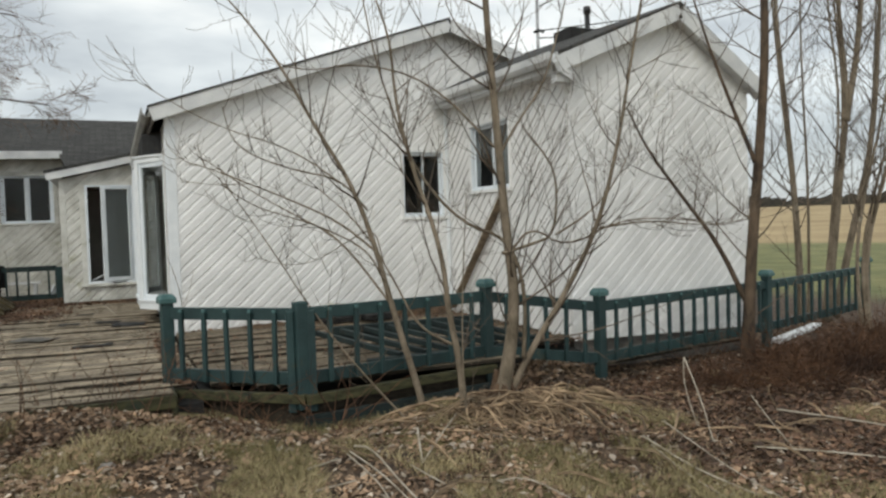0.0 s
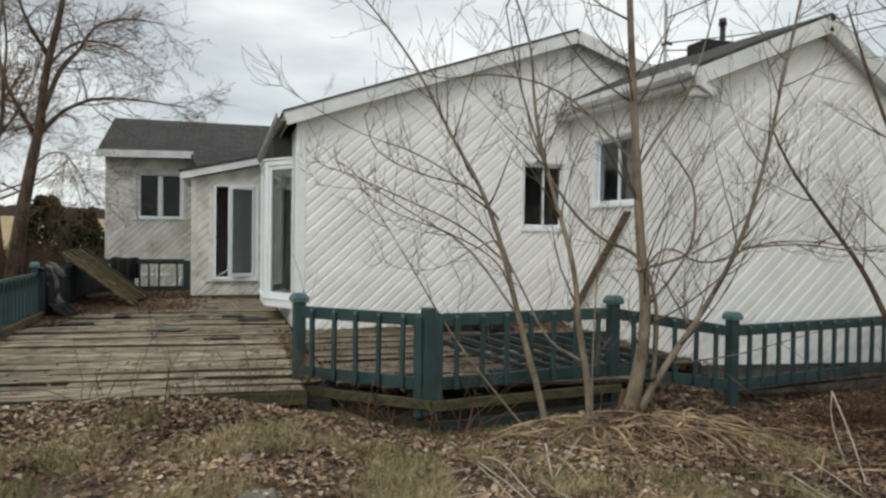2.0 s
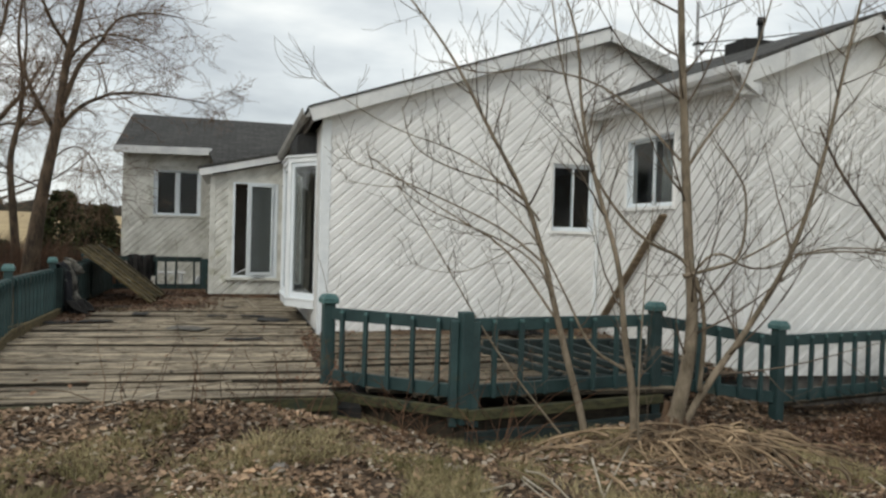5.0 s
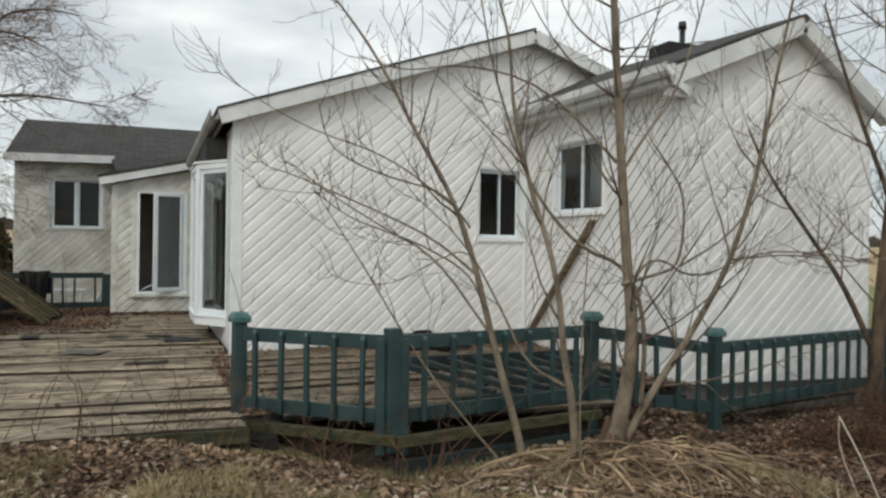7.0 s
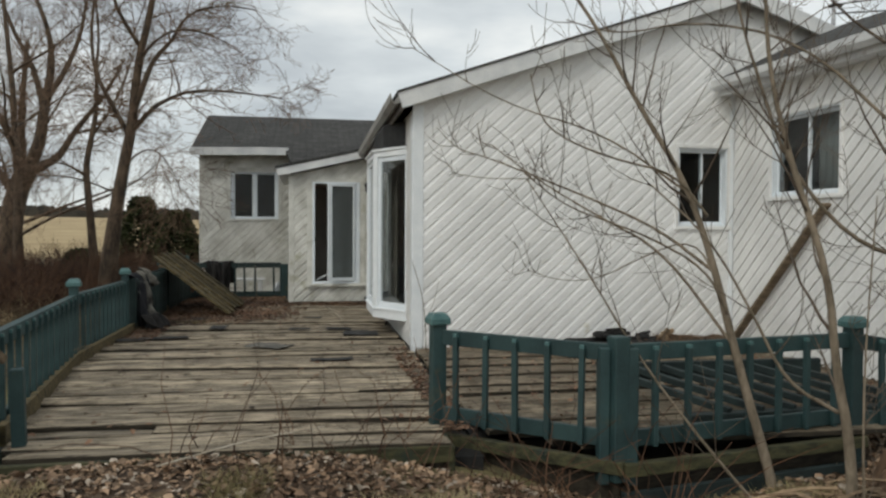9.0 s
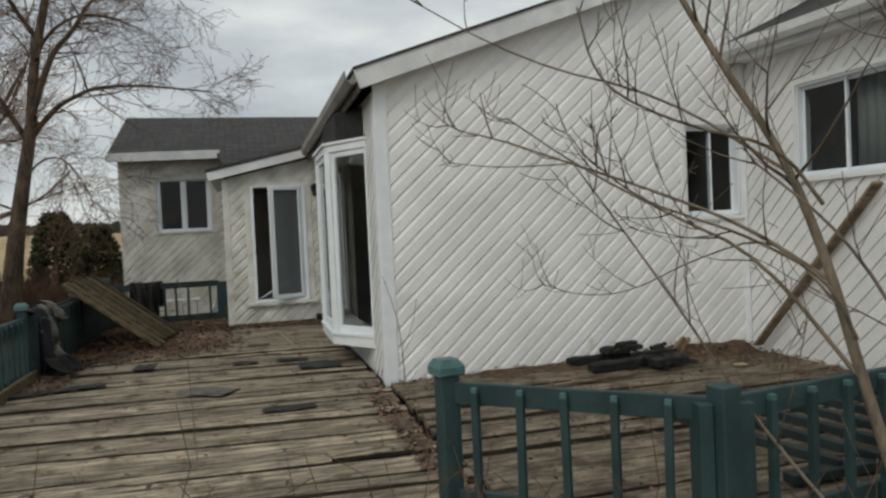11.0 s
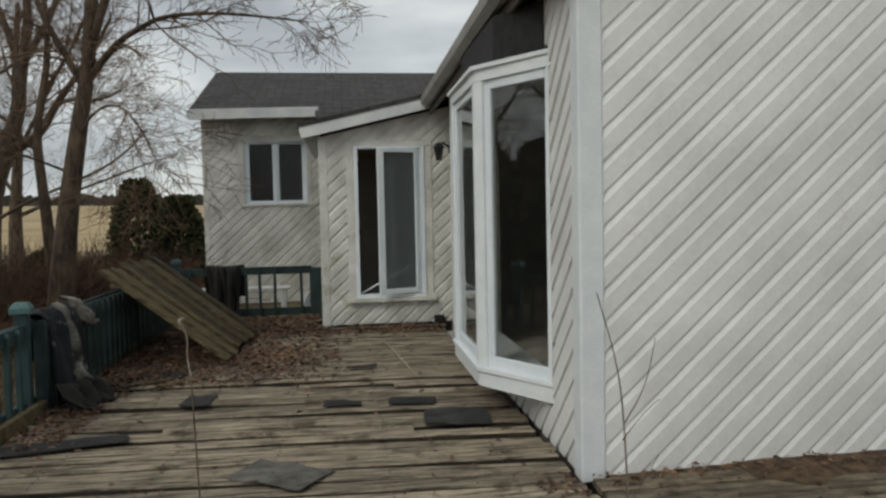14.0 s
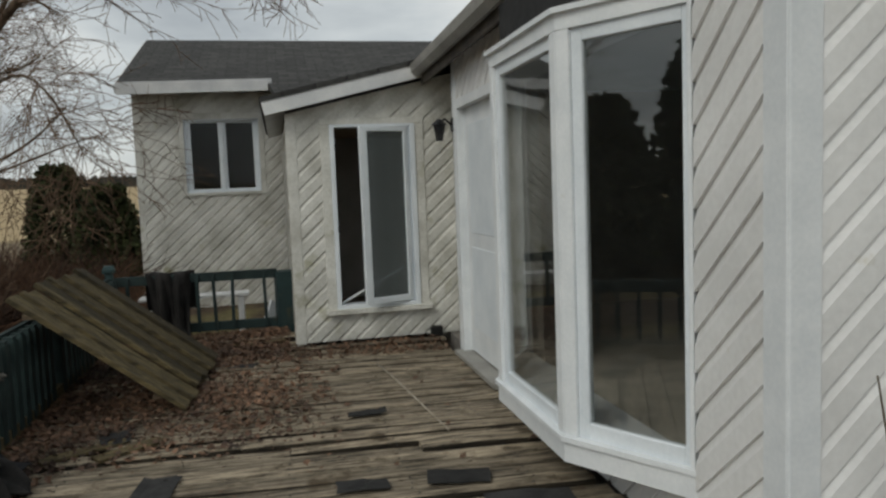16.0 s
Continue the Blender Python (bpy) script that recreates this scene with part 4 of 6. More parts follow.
def deck_board(x0, x1, y, w, z, tilt, skew, rnd, wood=M_DECK):
    """One plank, slightly bowed and cupped."""
    bm = bmesh.new()
    n = 5
    rows = []
    for i in range(n + 1):
        f = i / n
        x = x0 + (x1 - x0) * f
        yy = y + skew * (x - (x0 + x1) / 2)
        bow = 0.011 * math.sin(3 * f + tilt * 90)
        wob = 0.003 * math.sin(5 * f + z * 900)
        rows.append([bm.verts.new((x, yy + a + wob, z + b + bow + tilt * a * 4)) for a, b in ((-w / 2, -0.035), (-w / 2, -0.006), (-w / 2 + 0.006, 0), (w / 2 - 0.006, 0), (w / 2, -0.006), (w / 2, -0.035))])
    for i in range(n):
        for j in range(6):
            k = (j + 1) % 6
            f = bm.faces.new((rows[i][j], rows[i + 1][j], rows[i + 1][k], rows[i][k]))
            # sides and underside carry the gap shade as a second colour
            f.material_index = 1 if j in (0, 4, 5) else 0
    bm.faces.new(rows[0])
    bm.faces.new(rows[-1][::-1])
    bmesh.ops.recalc_face_normals(bm, faces=bm.faces)
    ob = part("deck_plank", bm, wood, deck)
    ob.data.materials.append(M_ROTSHADE)


NAIL = finish(boxed((-0.005, -0.005, 0), (0.005, 0.005, 0.003)), M_METAL)
rnd = random.Random(11)
y = 6.66
run = 5
warp = 0.0
while y < 16.3:
    w = 0.138 + rnd.uniform(-0.004, 0.004)
    run -= 1
    gap = rnd.uniform(0.003, 0.010)
    if run == 0:
        gap = rnd.uniform(0.045, 0.085)
        run = rnd.choice((2, 3, 4, 4, 5))
        warp = rnd.uniform(0.008, 0.034)
    left = -0.2 if y > 9.0 else 0.32 - (y - 6.6) * 0.2
    right = 2.85 if y < 7.0 else 3.08 + rnd.uniform(-0.05, 0.02) if y < 15.2 else PORCH_X - 0.02
    z = DECK - 0.008 + warp + rnd.uniform(-0.004, 0.003)
    warp *= 0.45
    joint = rnd.uniform(0.6, 2.4)
    if rnd.random() < 0.14:
        deck_board(left, joint - 0.003, y, w, z, rnd.uniform(-0.02, 0.02), -0.055, rnd)
        deck_board(joint + 0.003, right, y, w, z + rnd.uniform(-0.003, 0.003), rnd.uniform(-0.02, 0.02), -0.055, rnd)
    else:
        deck_board(left + rnd.uniform(-0.03, 0.03), right, y, w, z, rnd.uniform(-0.02, 0.03), -0.055, rnd)
    if 8.2 < y < 13.2:
        for joist in (0.35, 0.95, 1.55, 2.15, 2.75):
            for side in (-0.035, 0.035):
                nail = new("nail", NAIL)
                nail.parent = deck
                nail.location = (joist + rnd.uniform(-0.015, 0.015), y + side - 0.055 * (joist - (left + right) / 2), z + 0.012)
    y += w + gap
y = 6.5
while y < 10.05:
    w = 0.138
    start = 3.13 + max(0.0, 6.95 - y) * 1.15
    deck_board(start + rnd.uniform(0, 0.03), 6.9 if y > 7.0 else 5.9, y, w, DECK - 0.012 + rnd.uniform(-0.01, 0.006), rnd.uniform(-0.025, 0.025), 0.01, rnd, M_DULLDECK)
    y += w + (0.006 if rnd.random() < 0.7 else 0.02)
for k, far in enumerate((9.2, 8.4, 7.7)):
    deck_board(6.97, far, 6.62 + 0.185 * (far - 6.97) / 2 + 0.15 * k, 0.138, 0.20 + rnd.uniform(-0.01, 0.01), 0.01, 0.185, rnd)
for a, b in (((2.86, 6.96, 0.33), (3.80, 6.15, 0.33)), ((3.80, 6.15, 0.32), (5.65, 6.47, 0.32))):
    part("rim_beam", beamed(a, b, 0.06, 0.075), M_MOSSEDGE, deck, "mossy edge board")
# rim beams: green skirt with a mossy cap
for a, b in (((0.28, 6.56, 0.27), (-0.22, 9.6, 0.27)), ((-0.22, 9.6, 0.27), (-0.24, 16.4, 0.27))):
    part("rim_beam", beamed(a, b, 0.045, 0.24), M_EDGE, deck)
# board below the edge, coloured for the dark under the deck
part("rim_beam", beamed((0.18, 6.565, 0.19), (2.86, 6.565, 0.19), 0.04, 0.30), M_ROTSHADE, deck)
part("rim_beam", beamed((0.16, 6.535, 0.355), (2.87, 6.535, 0.355), 0.05, 0.10), M_MOSSEDGE, deck, "mossy edge board")
part("rim_beam", beamed((2.86, 6.53, 0.27), (2.86, 7.0, 0.27), 0.045, 0.24), M_EDGE, deck)
# set-back boards, their dark colour standing for shade under the railing
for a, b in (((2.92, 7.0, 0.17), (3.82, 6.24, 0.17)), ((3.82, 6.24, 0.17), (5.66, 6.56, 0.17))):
    part("rim_beam", beamed(a, b, 0.04, 0.24), M_ROTSHADE, deck)
# lowest beams take the near-black teal
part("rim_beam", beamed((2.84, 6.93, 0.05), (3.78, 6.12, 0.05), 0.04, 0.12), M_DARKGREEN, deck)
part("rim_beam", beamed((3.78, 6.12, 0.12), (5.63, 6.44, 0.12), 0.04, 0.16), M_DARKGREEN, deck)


# ---- railings ----
def post(name, x, y, z0, z1, parent, w=0.095, cap=True, lean=(0, 0), turn=10, cap_paint=None):
    m = Matrix.Translation((x, y, z0)) @ Matrix.Rotation(radians(turn), 4, "Z") @ Matrix.Rotation(lean[0], 4, "X") @ Matrix.Rotation(lean[1], 4, "Y")
    h = z1 - z0
    p = part(name, boxed((-w / 2, -w / 2, 0), (w / 2, w / 2, h - 0.06), m, 0.006), M_GREEN, parent)
    if cap:
        bm = bmesh.new()
        c = w / 2 + 0.022
        add_box(bm, (-c, -c, h - 0.075), (c, c, h - 0.03), m, 0.006)
        prof = [(c - 0.004, h - 0.03), (c * 0.72, h - 0.008), (c * 0.66, h)]
        rings = [[bm.verts.new(m @ Vector((sx * r, sy * r, z))) for sx, sy in ((-1, -1), (1, -1), (1, 1), (-1, 1))] for r, z in prof]
        for low_ring, high_ring in zip(rings, rings[1:]):
            for i in range(4):
                bm.faces.new((low_ring[i], low_ring[(i + 1) % 4], high_ring[(i + 1) % 4], high_ring[i]))
        bm.faces.new(rings[-1])
        part("cap", bm, M_CAP if cap_paint is None else cap_paint, p)
    return p


def rail_run(parent, a, b, top, low, count, side, w=0.035, gaps=(), over=0.05, topw=0.035, paint=None):
    """Top and bottom boards from a to b (floor points with their own z), with balusters screwed to one side."""
    a, b = Vector(a), Vector(b)
    paint = paint or M_GREEN
    d = (b - a).normalized()
    flat = Vector((d.x, d.y, 0)).normalized()
    nrm = Vector((-flat.y, flat.x, 0)) * side
    part("top_rail", beamed(a + UP * top, b + UP * top, topw, 0.10), paint, parent)
    part("bottom_rail", beamed(a + UP * low, b + UP * low, 0.035, 0.10), paint, parent)
    shared = None
    for i in range(count):
        if i in gaps:
            continue
        p = a.lerp(b, (i + 0.75) / (count + 0.5)) + nrm * (0.0175 + w / 2)
        if shared is None:
            bm = bmesh.new()
            h0, h1 = low - over, top + 0.035
            add_box(bm, (-w / 2, -w / 2, h0 + 0.02), (w / 2, w / 2, h1 - 0.02), None, 0.003)
            for zz, e in ((h0, h0 + 0.02), (h1 - 0.02, h1)):
                q = add_box(bm, (-w / 2 * 0.8, -w / 2 * 0.8, zz), (w / 2 * 0.8, w / 2 * 0.8, e))
            for f in bm.faces:
                if f.calc_center_median().z > h1 - 0.021:
                    f.material_index = 1
            shared = finish(bm, paint)
            shared.materials.append(M_CAP if paint is M_GREEN else paint)
        ob = new("baluster", shared)
        ob.parent = parent
        ob.matrix_basis = Matrix.Translation(p) @ Matrix.Rotation(math.atan2(flat.y, flat.x) + random.uniform(-0.04, 0.04), 4, "Z") @ Matrix.Rotation(random.uniform(-0.02, 0.02), 4, "Y")


front = empty("deck_railing", "dark teal painted wooden railing round the deck front", "railing")
P = {1: (2.86, 7.04), 2: (3.79, 6.22), 3: (5.62, 6.56), 4: (6.84, 6.48)}
post("post", *P[1], 0.10, 1.15, front)
post("post", *P[2], 0.24, 1.15, front, w=0.10, cap=False)
for dx, dy in ((-0.075, 0.06), (0.085, 0.02)):
    part("post", boxed((-0.03, -0.055, 0.22), (0.03, 0.055, 1.02), Matrix.Translation((P[2][0] + dx, P[2][1] + dy - 0.015, 0)) @ Matrix.Rotation(radians(-10), 4, "Z"), 0.005), M_GREEN, front)
post("post", *P[3], 0.05, 1.14, front)
post("post", *P[4], -0.05, 0.98, front)
post("post", 9.68, 7.0, -0.05, 0.98, front)
post("post", 12.5, 7.75, -0.05, 0.98, front)
rail_run(front, (2.86, 7.04, 0.42), (3.75, 6.26, 0.42), 0.57, 0.06, 5, -1)
rail_run(front, (3.85, 6.24, 0.42), (5.60, 6.56, 0.41), 0.57, 0.06, 7, -1)
rail_run(front, (5.66, 6.56, 0.40), (6.80, 6.48, 0.23), 0.57, 0.06, 5, -1)
rail_run(front, (6.88, 6.49, 0.23), (9.64, 7.0, 0.23), 0.57, 0.06, 13, -1, topw=0.06)
rail_run(front, (9.72, 7.01, 0.23), (12.46, 7.74, 0.23), 0.57, 0.06, 12, -1, topw=0.06)

side_rail = empty("deck_railing", "faded teal wooden railing along the open deck", "railing")
post("post", 0.17, 6.66, 0.05, 1.25, side_rail, w=0.115)
post("post", 0.33, 6.88, 0.3, 0.94, side_rail, w=0.075, cap=False, lean=(0.03, -0.02))
part("broken_rail", beamed((0.20, 6.62, 1.10), (0.28, 6.80, 0.94), 0.03, 0.05), M_OLDWOOD, side_rail, "split bare rail end hanging by the post")
for yy in (9.80, 11.82, 14.1, 16.4):
    post("post", -0.22, yy, 0.05, 1.22, side_rail, w=0.085, cap_paint=M_GREEN if yy > 13 else None)
rail_run(side_rail, (0.16, 6.74, 0.42), (-0.21, 9.76, 0.42), 0.60, 0.08, 14, -1, topw=0.06)
rail_run(side_rail, (-0.22, 9.84, 0.42), (-0.22, 11.78, 0.42), 0.60, 0.08, 11, -1, topw=0.06)
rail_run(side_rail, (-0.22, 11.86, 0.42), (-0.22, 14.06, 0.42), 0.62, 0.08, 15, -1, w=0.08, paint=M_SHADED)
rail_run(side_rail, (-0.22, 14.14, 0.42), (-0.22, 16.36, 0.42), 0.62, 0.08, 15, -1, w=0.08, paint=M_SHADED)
for a, c in (((0.20, 6.95, 0.46), (-0.15, 9.6, 0.46)), ((-0.15, 9.6, 0.46), (-0.16, 16.3, 0.46))):
    part("kick_board", beamed(a, c, 0.05, 0.13), M_PLANK, side_rail, "mossy bare kick board")
back_rail = empty("deck_railing", "dark teal railing with missing balusters at the deck's back", "railing")
post("post", 1.58, 16.4, 0.05, 1.12, back_rail, w=0.2, cap=False)
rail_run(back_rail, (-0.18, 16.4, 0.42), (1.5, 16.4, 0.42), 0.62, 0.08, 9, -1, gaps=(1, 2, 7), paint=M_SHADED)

# ---- loose things on the deck ----
panel = empty("wooden_hatch", "mossy brown plank hatch leaning on the railing", "hatch")
hi_near, lo_near = Vector((-0.20, 13.38, 1.30)), Vector((0.86, 13.38, 0.46))
depth = Vector((0.10, 1.50, 0.03))
RIBS = 11
for i in range(RIBS):
    off = depth * ((i + 0.5) / RIBS)
    lift = Vector((0, 0, 0.026 * (i % 2) + 0.008 * math.sin(5 * i)))
    slip = (lo_near - hi_near).normalized() * (0.018 * math.sin(7.3 * i))
    wide = 0.07 if i % 2 else 0.185
    part("plank", beamed(hi_near + off + lift + slip, lo_near + off + lift + slip, wide, 0.034, roll=UP), M_PLANK, panel)
for f in (0.12, 0.85):
    p = hi_near.lerp(lo_near, f) - Vector((0.02, 0, 0.035))
    part("batten", beamed(p + depth * 0.03, p + depth * 0.97, 0.09, 0.04), M_OLDWOOD, panel)


def drape(name, points, width, along, material, label, seed, thick=0.012, parent=None):
    """A hanging cloth: a folded sheet that follows a line over a rail."""
    r = random.Random(seed)
    along = Vector(along)
    line = smoothed(points, 2)
    n = 30
    bm = bmesh.new()
    ph = [r.uniform(0, 6) for _ in range(4)]
    grid = []
    for j, p in enumerate(line):
        f = j / (len(line) - 1)
        row = []
        for i in range(n + 1):
            s = i / n - 0.5
            fold = 0.045 * math.sin(s * 15 + ph[0] + 5 * f) + 0.025 * math.sin(s * 31 + ph[1] - 7 * f) + 0.02 * noise.noise((s * 6, f * 7, seed))
            wide = width * (1 - 0.25 * f + 0.12 * math.sin(ph[2] + 4 * f))
            row.append(bm.verts.new(p + along * (s * wide) + Vector((along.y, -along.x, 0)) * fold * (0.3 + f) + UP * 0.02 * math.sin(s * 9 + ph[3]) * f))
        grid.append(row)
    for j in range(len(line) - 1):
        for i in range(n):
            bm.faces.new((grid[j][i], grid[j][i + 1], grid[j + 1][i + 1], grid[j + 1][i]))
    ob = part(name, bm, material, parent, label if parent else "", smooth=True)
    md = ob.modifiers.new("thickness", "SOLIDIFY")
    md.thickness = thick
    return ob if parent else tagged(ob, label, "cloth")


coat = drape("draped_coat", [(-0.30, 12.30, 0.75), (-0.27, 12.30, 1.08), (-0.20, 12.30, 1.14), (-0.13, 12.30, 1.06), (-0.09, 12.29, 0.80), (-0.06, 12.27, 0.55), (0.0, 12.25, 0.47), (0.12, 12.2, 0.46)], 0.78, (0, 1, 0), M_CLOTHDARK, "black and white soaked cloth draped over the railing", 3)
M_LINING = mat("stained_lining", (0.07, 0.065, 0.055), (0.27, 0.255, 0.22), 5.0, 0.9, 0.3, spots=(0.03, 0.028, 0.026), spot_at=0.46, spot_scale=3.0)
drape("lining", [(-0.16, 12.22, 1.16), (-0.10, 12.22, 1.10), (-0.055, 12.21, 0.88), (-0.02, 12.2, 0.66), (0.02, 12.19, 0.58)], 0.055, (0, 1, 0), M_LINING, "stained cream lining turned outward", 13, parent=coat)
drape("collar", [(-0.20, 12.46, 1.185), (-0.11, 12.47, 1.15), (-0.05, 12.48, 1.03), (-0.02, 12.5, 0.97)], 0.07, (0, 1, 0), M_LINING, "pale grey hood folded over the rail", 14, parent=coat)
drape("crumpled_cloth", [(-0.02, 12.1, 0.48), (0.02, 12.08, 0.62), (0.06, 12.06, 0.60), (0.11, 12.02, 0.50), (0.16, 11.98, 0.455)], 0.4, (0.3, 0.95, 0), M_CLOTHGREY, "crumpled dark wet cloth heaped on the deck", 5)
drape("draped_rag", [(0.38, 16.52, 0.7), (0.38, 16.45, 1.09), (0.38, 16.38, 1.12), (0.38, 16.31, 0.95), (0.39, 16.28, 0.55), (0.45, 16.1, 0.45)], 0.48, (1, 0, 0), M_CLOTHGREY, "dark grey-brown cloth hanging on the back railing", 8)


M_WORNSHINGLE = mat("worn_shingle", (0.05, 0.047, 0.042), (0.15, 0.142, 0.125), 10.0, 0.9, 0.4, per=0.2, fine=120)


def shingle(x, y, w, d, turn, z=DECK, name="roof_shingle", worn=False):
    bm = bmesh.new()
    n = 4
    rr = random.Random(int(x * 100 + y * 10))
    m = Matrix.Translation((x, y, z + 0.019)) @ Matrix.Rotation(radians(turn), 4, "Z")
    top = [[bm.verts.new(m @ Vector(((i / n - 0.5) * w + rr.uniform(-0.012, 0.012), (j / 2 - 0.5) * d + rr.uniform(-0.012, 0.012), rr.uniform(0.0, 0.012)))) for j in range(3)] for i in range(n + 1)]
    for i in range(n):
        for j in range(2):
            bm.faces.new((top[i][j], top[i + 1][j], top[i + 1][j + 1], top[i][j + 1]))
    ext = bmesh.ops.extrude_face_region(bm, geom=bm.faces[:])
    for v in ext["geom"]:
        if isinstance(v, bmesh.types.BMVert):
            v.co.z += 0.005
    bmesh.ops.recalc_face_normals(bm, faces=bm.faces)
    return tagged(part(name, bm, M_WORNSHINGLE if worn else M_SHINGLE), "worn grey shingle lying on the deck boards" if worn else "torn dark asphalt shingle lying on the deck", "shingle", group="loose shingles on the deck")


for x, y, w, d, turn in ((2.64, 11.24, 0.42, 0.36, -8), (2.23, 9.42, 0.40, 0.14, 4), (0.24, 11.08, 0.78, 0.2, 12), (0.875, 12.0, 0.2, 0.30, -6), (1.895, 11.72, 0.26, 0.13, -2), (2.39, 11.69, 0.31, 0.17, -10), (0.49, 12.92, 0.18, 0.24, 14), (2.06, 12.92, 0.26, 0.10, 6), (1.15, 14.6, 0.3, 0.15, -20)):
    shingle(x, y, w, d, turn)
for x, y, w, d, turn in ((1.50, 10.42, 0.24, 0.30, -30), (1.68, 10.30, 0.26, 0.30, -38)):
    shingle(x, y, w, d, turn, worn=True)

# burnt timbers by the gable wall
burnt = empty("burnt_timbers", "heap of charred black timbers against the wall", "debris")


def charred(a, b, w, h, seed):
    """A burnt beam: uneven section, eaten ends."""
    r = random.Random(seed)
    a, b = Vector(a), Vector(b)
    d = (b - a).normalized()
    s = d.cross(UP).normalized()
    u = s.cross(d)
    bm = bmesh.new()
    rings = []
    n = 9
    for i in range(n + 1):
        f = i / n
        k = 0.82 + 0.18 * min(1, 6 * min(f, 1 - f)) + r.uniform(-0.12, 0.08)
        c = a.lerp(b, f) + s * r.uniform(-0.006, 0.006)
        rings.append([bm.verts.new(c + s * (x * w / 2 * k * r.uniform(0.85, 1.1)) + u * (y * h / 2 * k * r.uniform(0.8, 1.15))) for x, y in ((-1, -1), (0, -1.05), (1, -1), (1, 0.6), (0.5, 1), (-0.4, 0.9), (-1, 0.5))])
    for i in range(n):
        for j in range(7):
            bm.faces.new((rings[i][j], rings[i][(j + 1) % 7], rings[i + 1][(j + 1) % 7], rings[i + 1][j]))
    bm.faces.new(rings[0][::-1])
    bm.faces.new(rings[-1])
    bmesh.ops.recalc_face_normals(bm, faces=bm.faces)
    part("timber", bm, M_CHARSHADE, burnt)


for k, (a, c, w, t) in enumerate((((4.82, 10.0, 0.475), (5.46, 10.03, 0.48), 0.13, 0.10), ((4.86, 9.62, 0.475), (5.60, 9.68, 0.485), 0.14, 0.11), ((4.95, 9.74, 0.47), (5.5, 9.78, 0.475), 0.10, 0.07),
                                 ((5.15, 9.98, 0.55), (5.56, 9.95, 0.56), 0.14, 0.09), ((5.30, 9.94, 0.60), (5.52, 9.98, 0.60), 0.10, 0.06), ((5.40, 9.50, 0.49), (5.78, 9.58, 0.49), 0.18, 0.11), ((5.50, 9.44, 0.46), (5.70, 9.66, 0.53), 0.09, 0.07), ((5.36, 9.74, 0.54), (5.74, 9.66, 0.55), 0.07, 0.05), ((5.6, 9.76, 0.50), (5.86, 9.5, 0.46), 0.07, 0.06), ((4.6, 9.34, 0.445), (5.05, 9.38, 0.445), 0.03, 0.02))):
    charred(a, c, w * 0.85, t * 0.75, 40 + k)
for k in range(7):
    rk = random.Random(k)
    p = Vector((5.2 + 0.6 * rk.random(), 9.5 + 0.4 * rk.random(), 0.53 + 0.04 * rk.random()))
    charred(p, p + Vector((rk.uniform(-0.16, 0.2), rk.uniform(-0.1, 0.1), rk.uniform(-0.04, 0.03))), 0.05, 0.035, 60 + k)
tagged(part("plank_scrap", beamed((4.36, 9.28, 0.435), (5.12, 9.39, 0.44), 0.05, 0.02), M_OLDWOOD), "thin weathered plank scrap on the deck", "plank")
bm = bmesh.new()
rk = random.Random(3)
for k in range(7):
    p = Vector((5.94 + 0.06 * rk.random(), 10.0 + 0.05 * rk.random(), 0.44 + 0.05 * rk.random()))
    beam(bm, p, p + Vector((rk.uniform(0.05, 0.2), rk.uniform(-0.02, 0.04), rk.uniform(0.0, 0.12))), 0.035, 0.05, 0.006)
tagged(part("wood_scrap", bm, M_STRAW), "splintered pale wood chunk beside the burnt timbers", "debris")
M_SCRAP = mat("yellowed_scrap", (0.30, 0.25, 0.14), (0.46, 0.39, 0.23), 12.0, 0.9, 0.3)
tagged(part("litter_scrap", boxed((6.12, 9.27, 0.43), (6.22, 9.34, 0.445), None, 0.003), M_SCRAP), "scrap of yellowed litter on the deck", "litter")
tagged(part("leaning_plank", beamed((6.84, 9.92, 0.47), (6.885, 8.47, 1.98), 0.03, 0.10, roll=(1, 0, 0)), M_OLDWOOD), "dark weathered plank leaning against the wing wall", "plank")

# fallen railing section behind the front railing
fallen = empty("fallen_railing", "collapsed dark teal railing section lying on the deck", "railing")
f0, f1 = Vector((4.42, 7.62, 0.60)), Vector((6.15, 7.58, 0.60))
g0, g1 = Vector((4.50, 6.72, 0.455)), Vector((6.25, 6.78, 0.455))
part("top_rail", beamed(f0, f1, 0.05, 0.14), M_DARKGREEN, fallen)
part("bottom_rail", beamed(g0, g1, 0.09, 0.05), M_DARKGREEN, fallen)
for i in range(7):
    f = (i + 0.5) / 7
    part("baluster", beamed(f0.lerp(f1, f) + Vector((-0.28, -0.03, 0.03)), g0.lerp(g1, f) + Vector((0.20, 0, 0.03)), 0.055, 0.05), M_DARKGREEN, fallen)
tagged(part("white_board", beamed((9.16, 6.42, 0.24), (10.25, 6.76, 0.29), 0.10, 0.05), M_TRIM), "white painted board lying by the railing", "board")
tagged(part("stone", boxed((2.66, 5.62, -0.02), (2.92, 5.82, 0.05), None, 0.03), M_STONE), "flat grey stone in the grass", "stone")


bench = empty("old_bench", "low weathered pale bench standing behind the back railing", "bench")
for yy in (17.2, 17.34):
    part("slat", boxed((-0.1, yy, 0.70), (1.15, yy + 0.11, 0.74), None, 0.006), M_FASCIA, bench)
for xx in (0.0, 1.02):
    part("leg", boxed((xx, 17.22, 0.05), (xx + 0.07, 17.42, 0.70), None, 0.006), M_FASCIA, bench)
tagged(part("white_scrap", beamed((1.36, 16.66, 0.42), (1.46, 16.72, 0.68), 0.05, 0.12, bevel=0.006), M_TRIM), "broken white board end leaning behind the back railing", "board")
bm = bmesh.new()
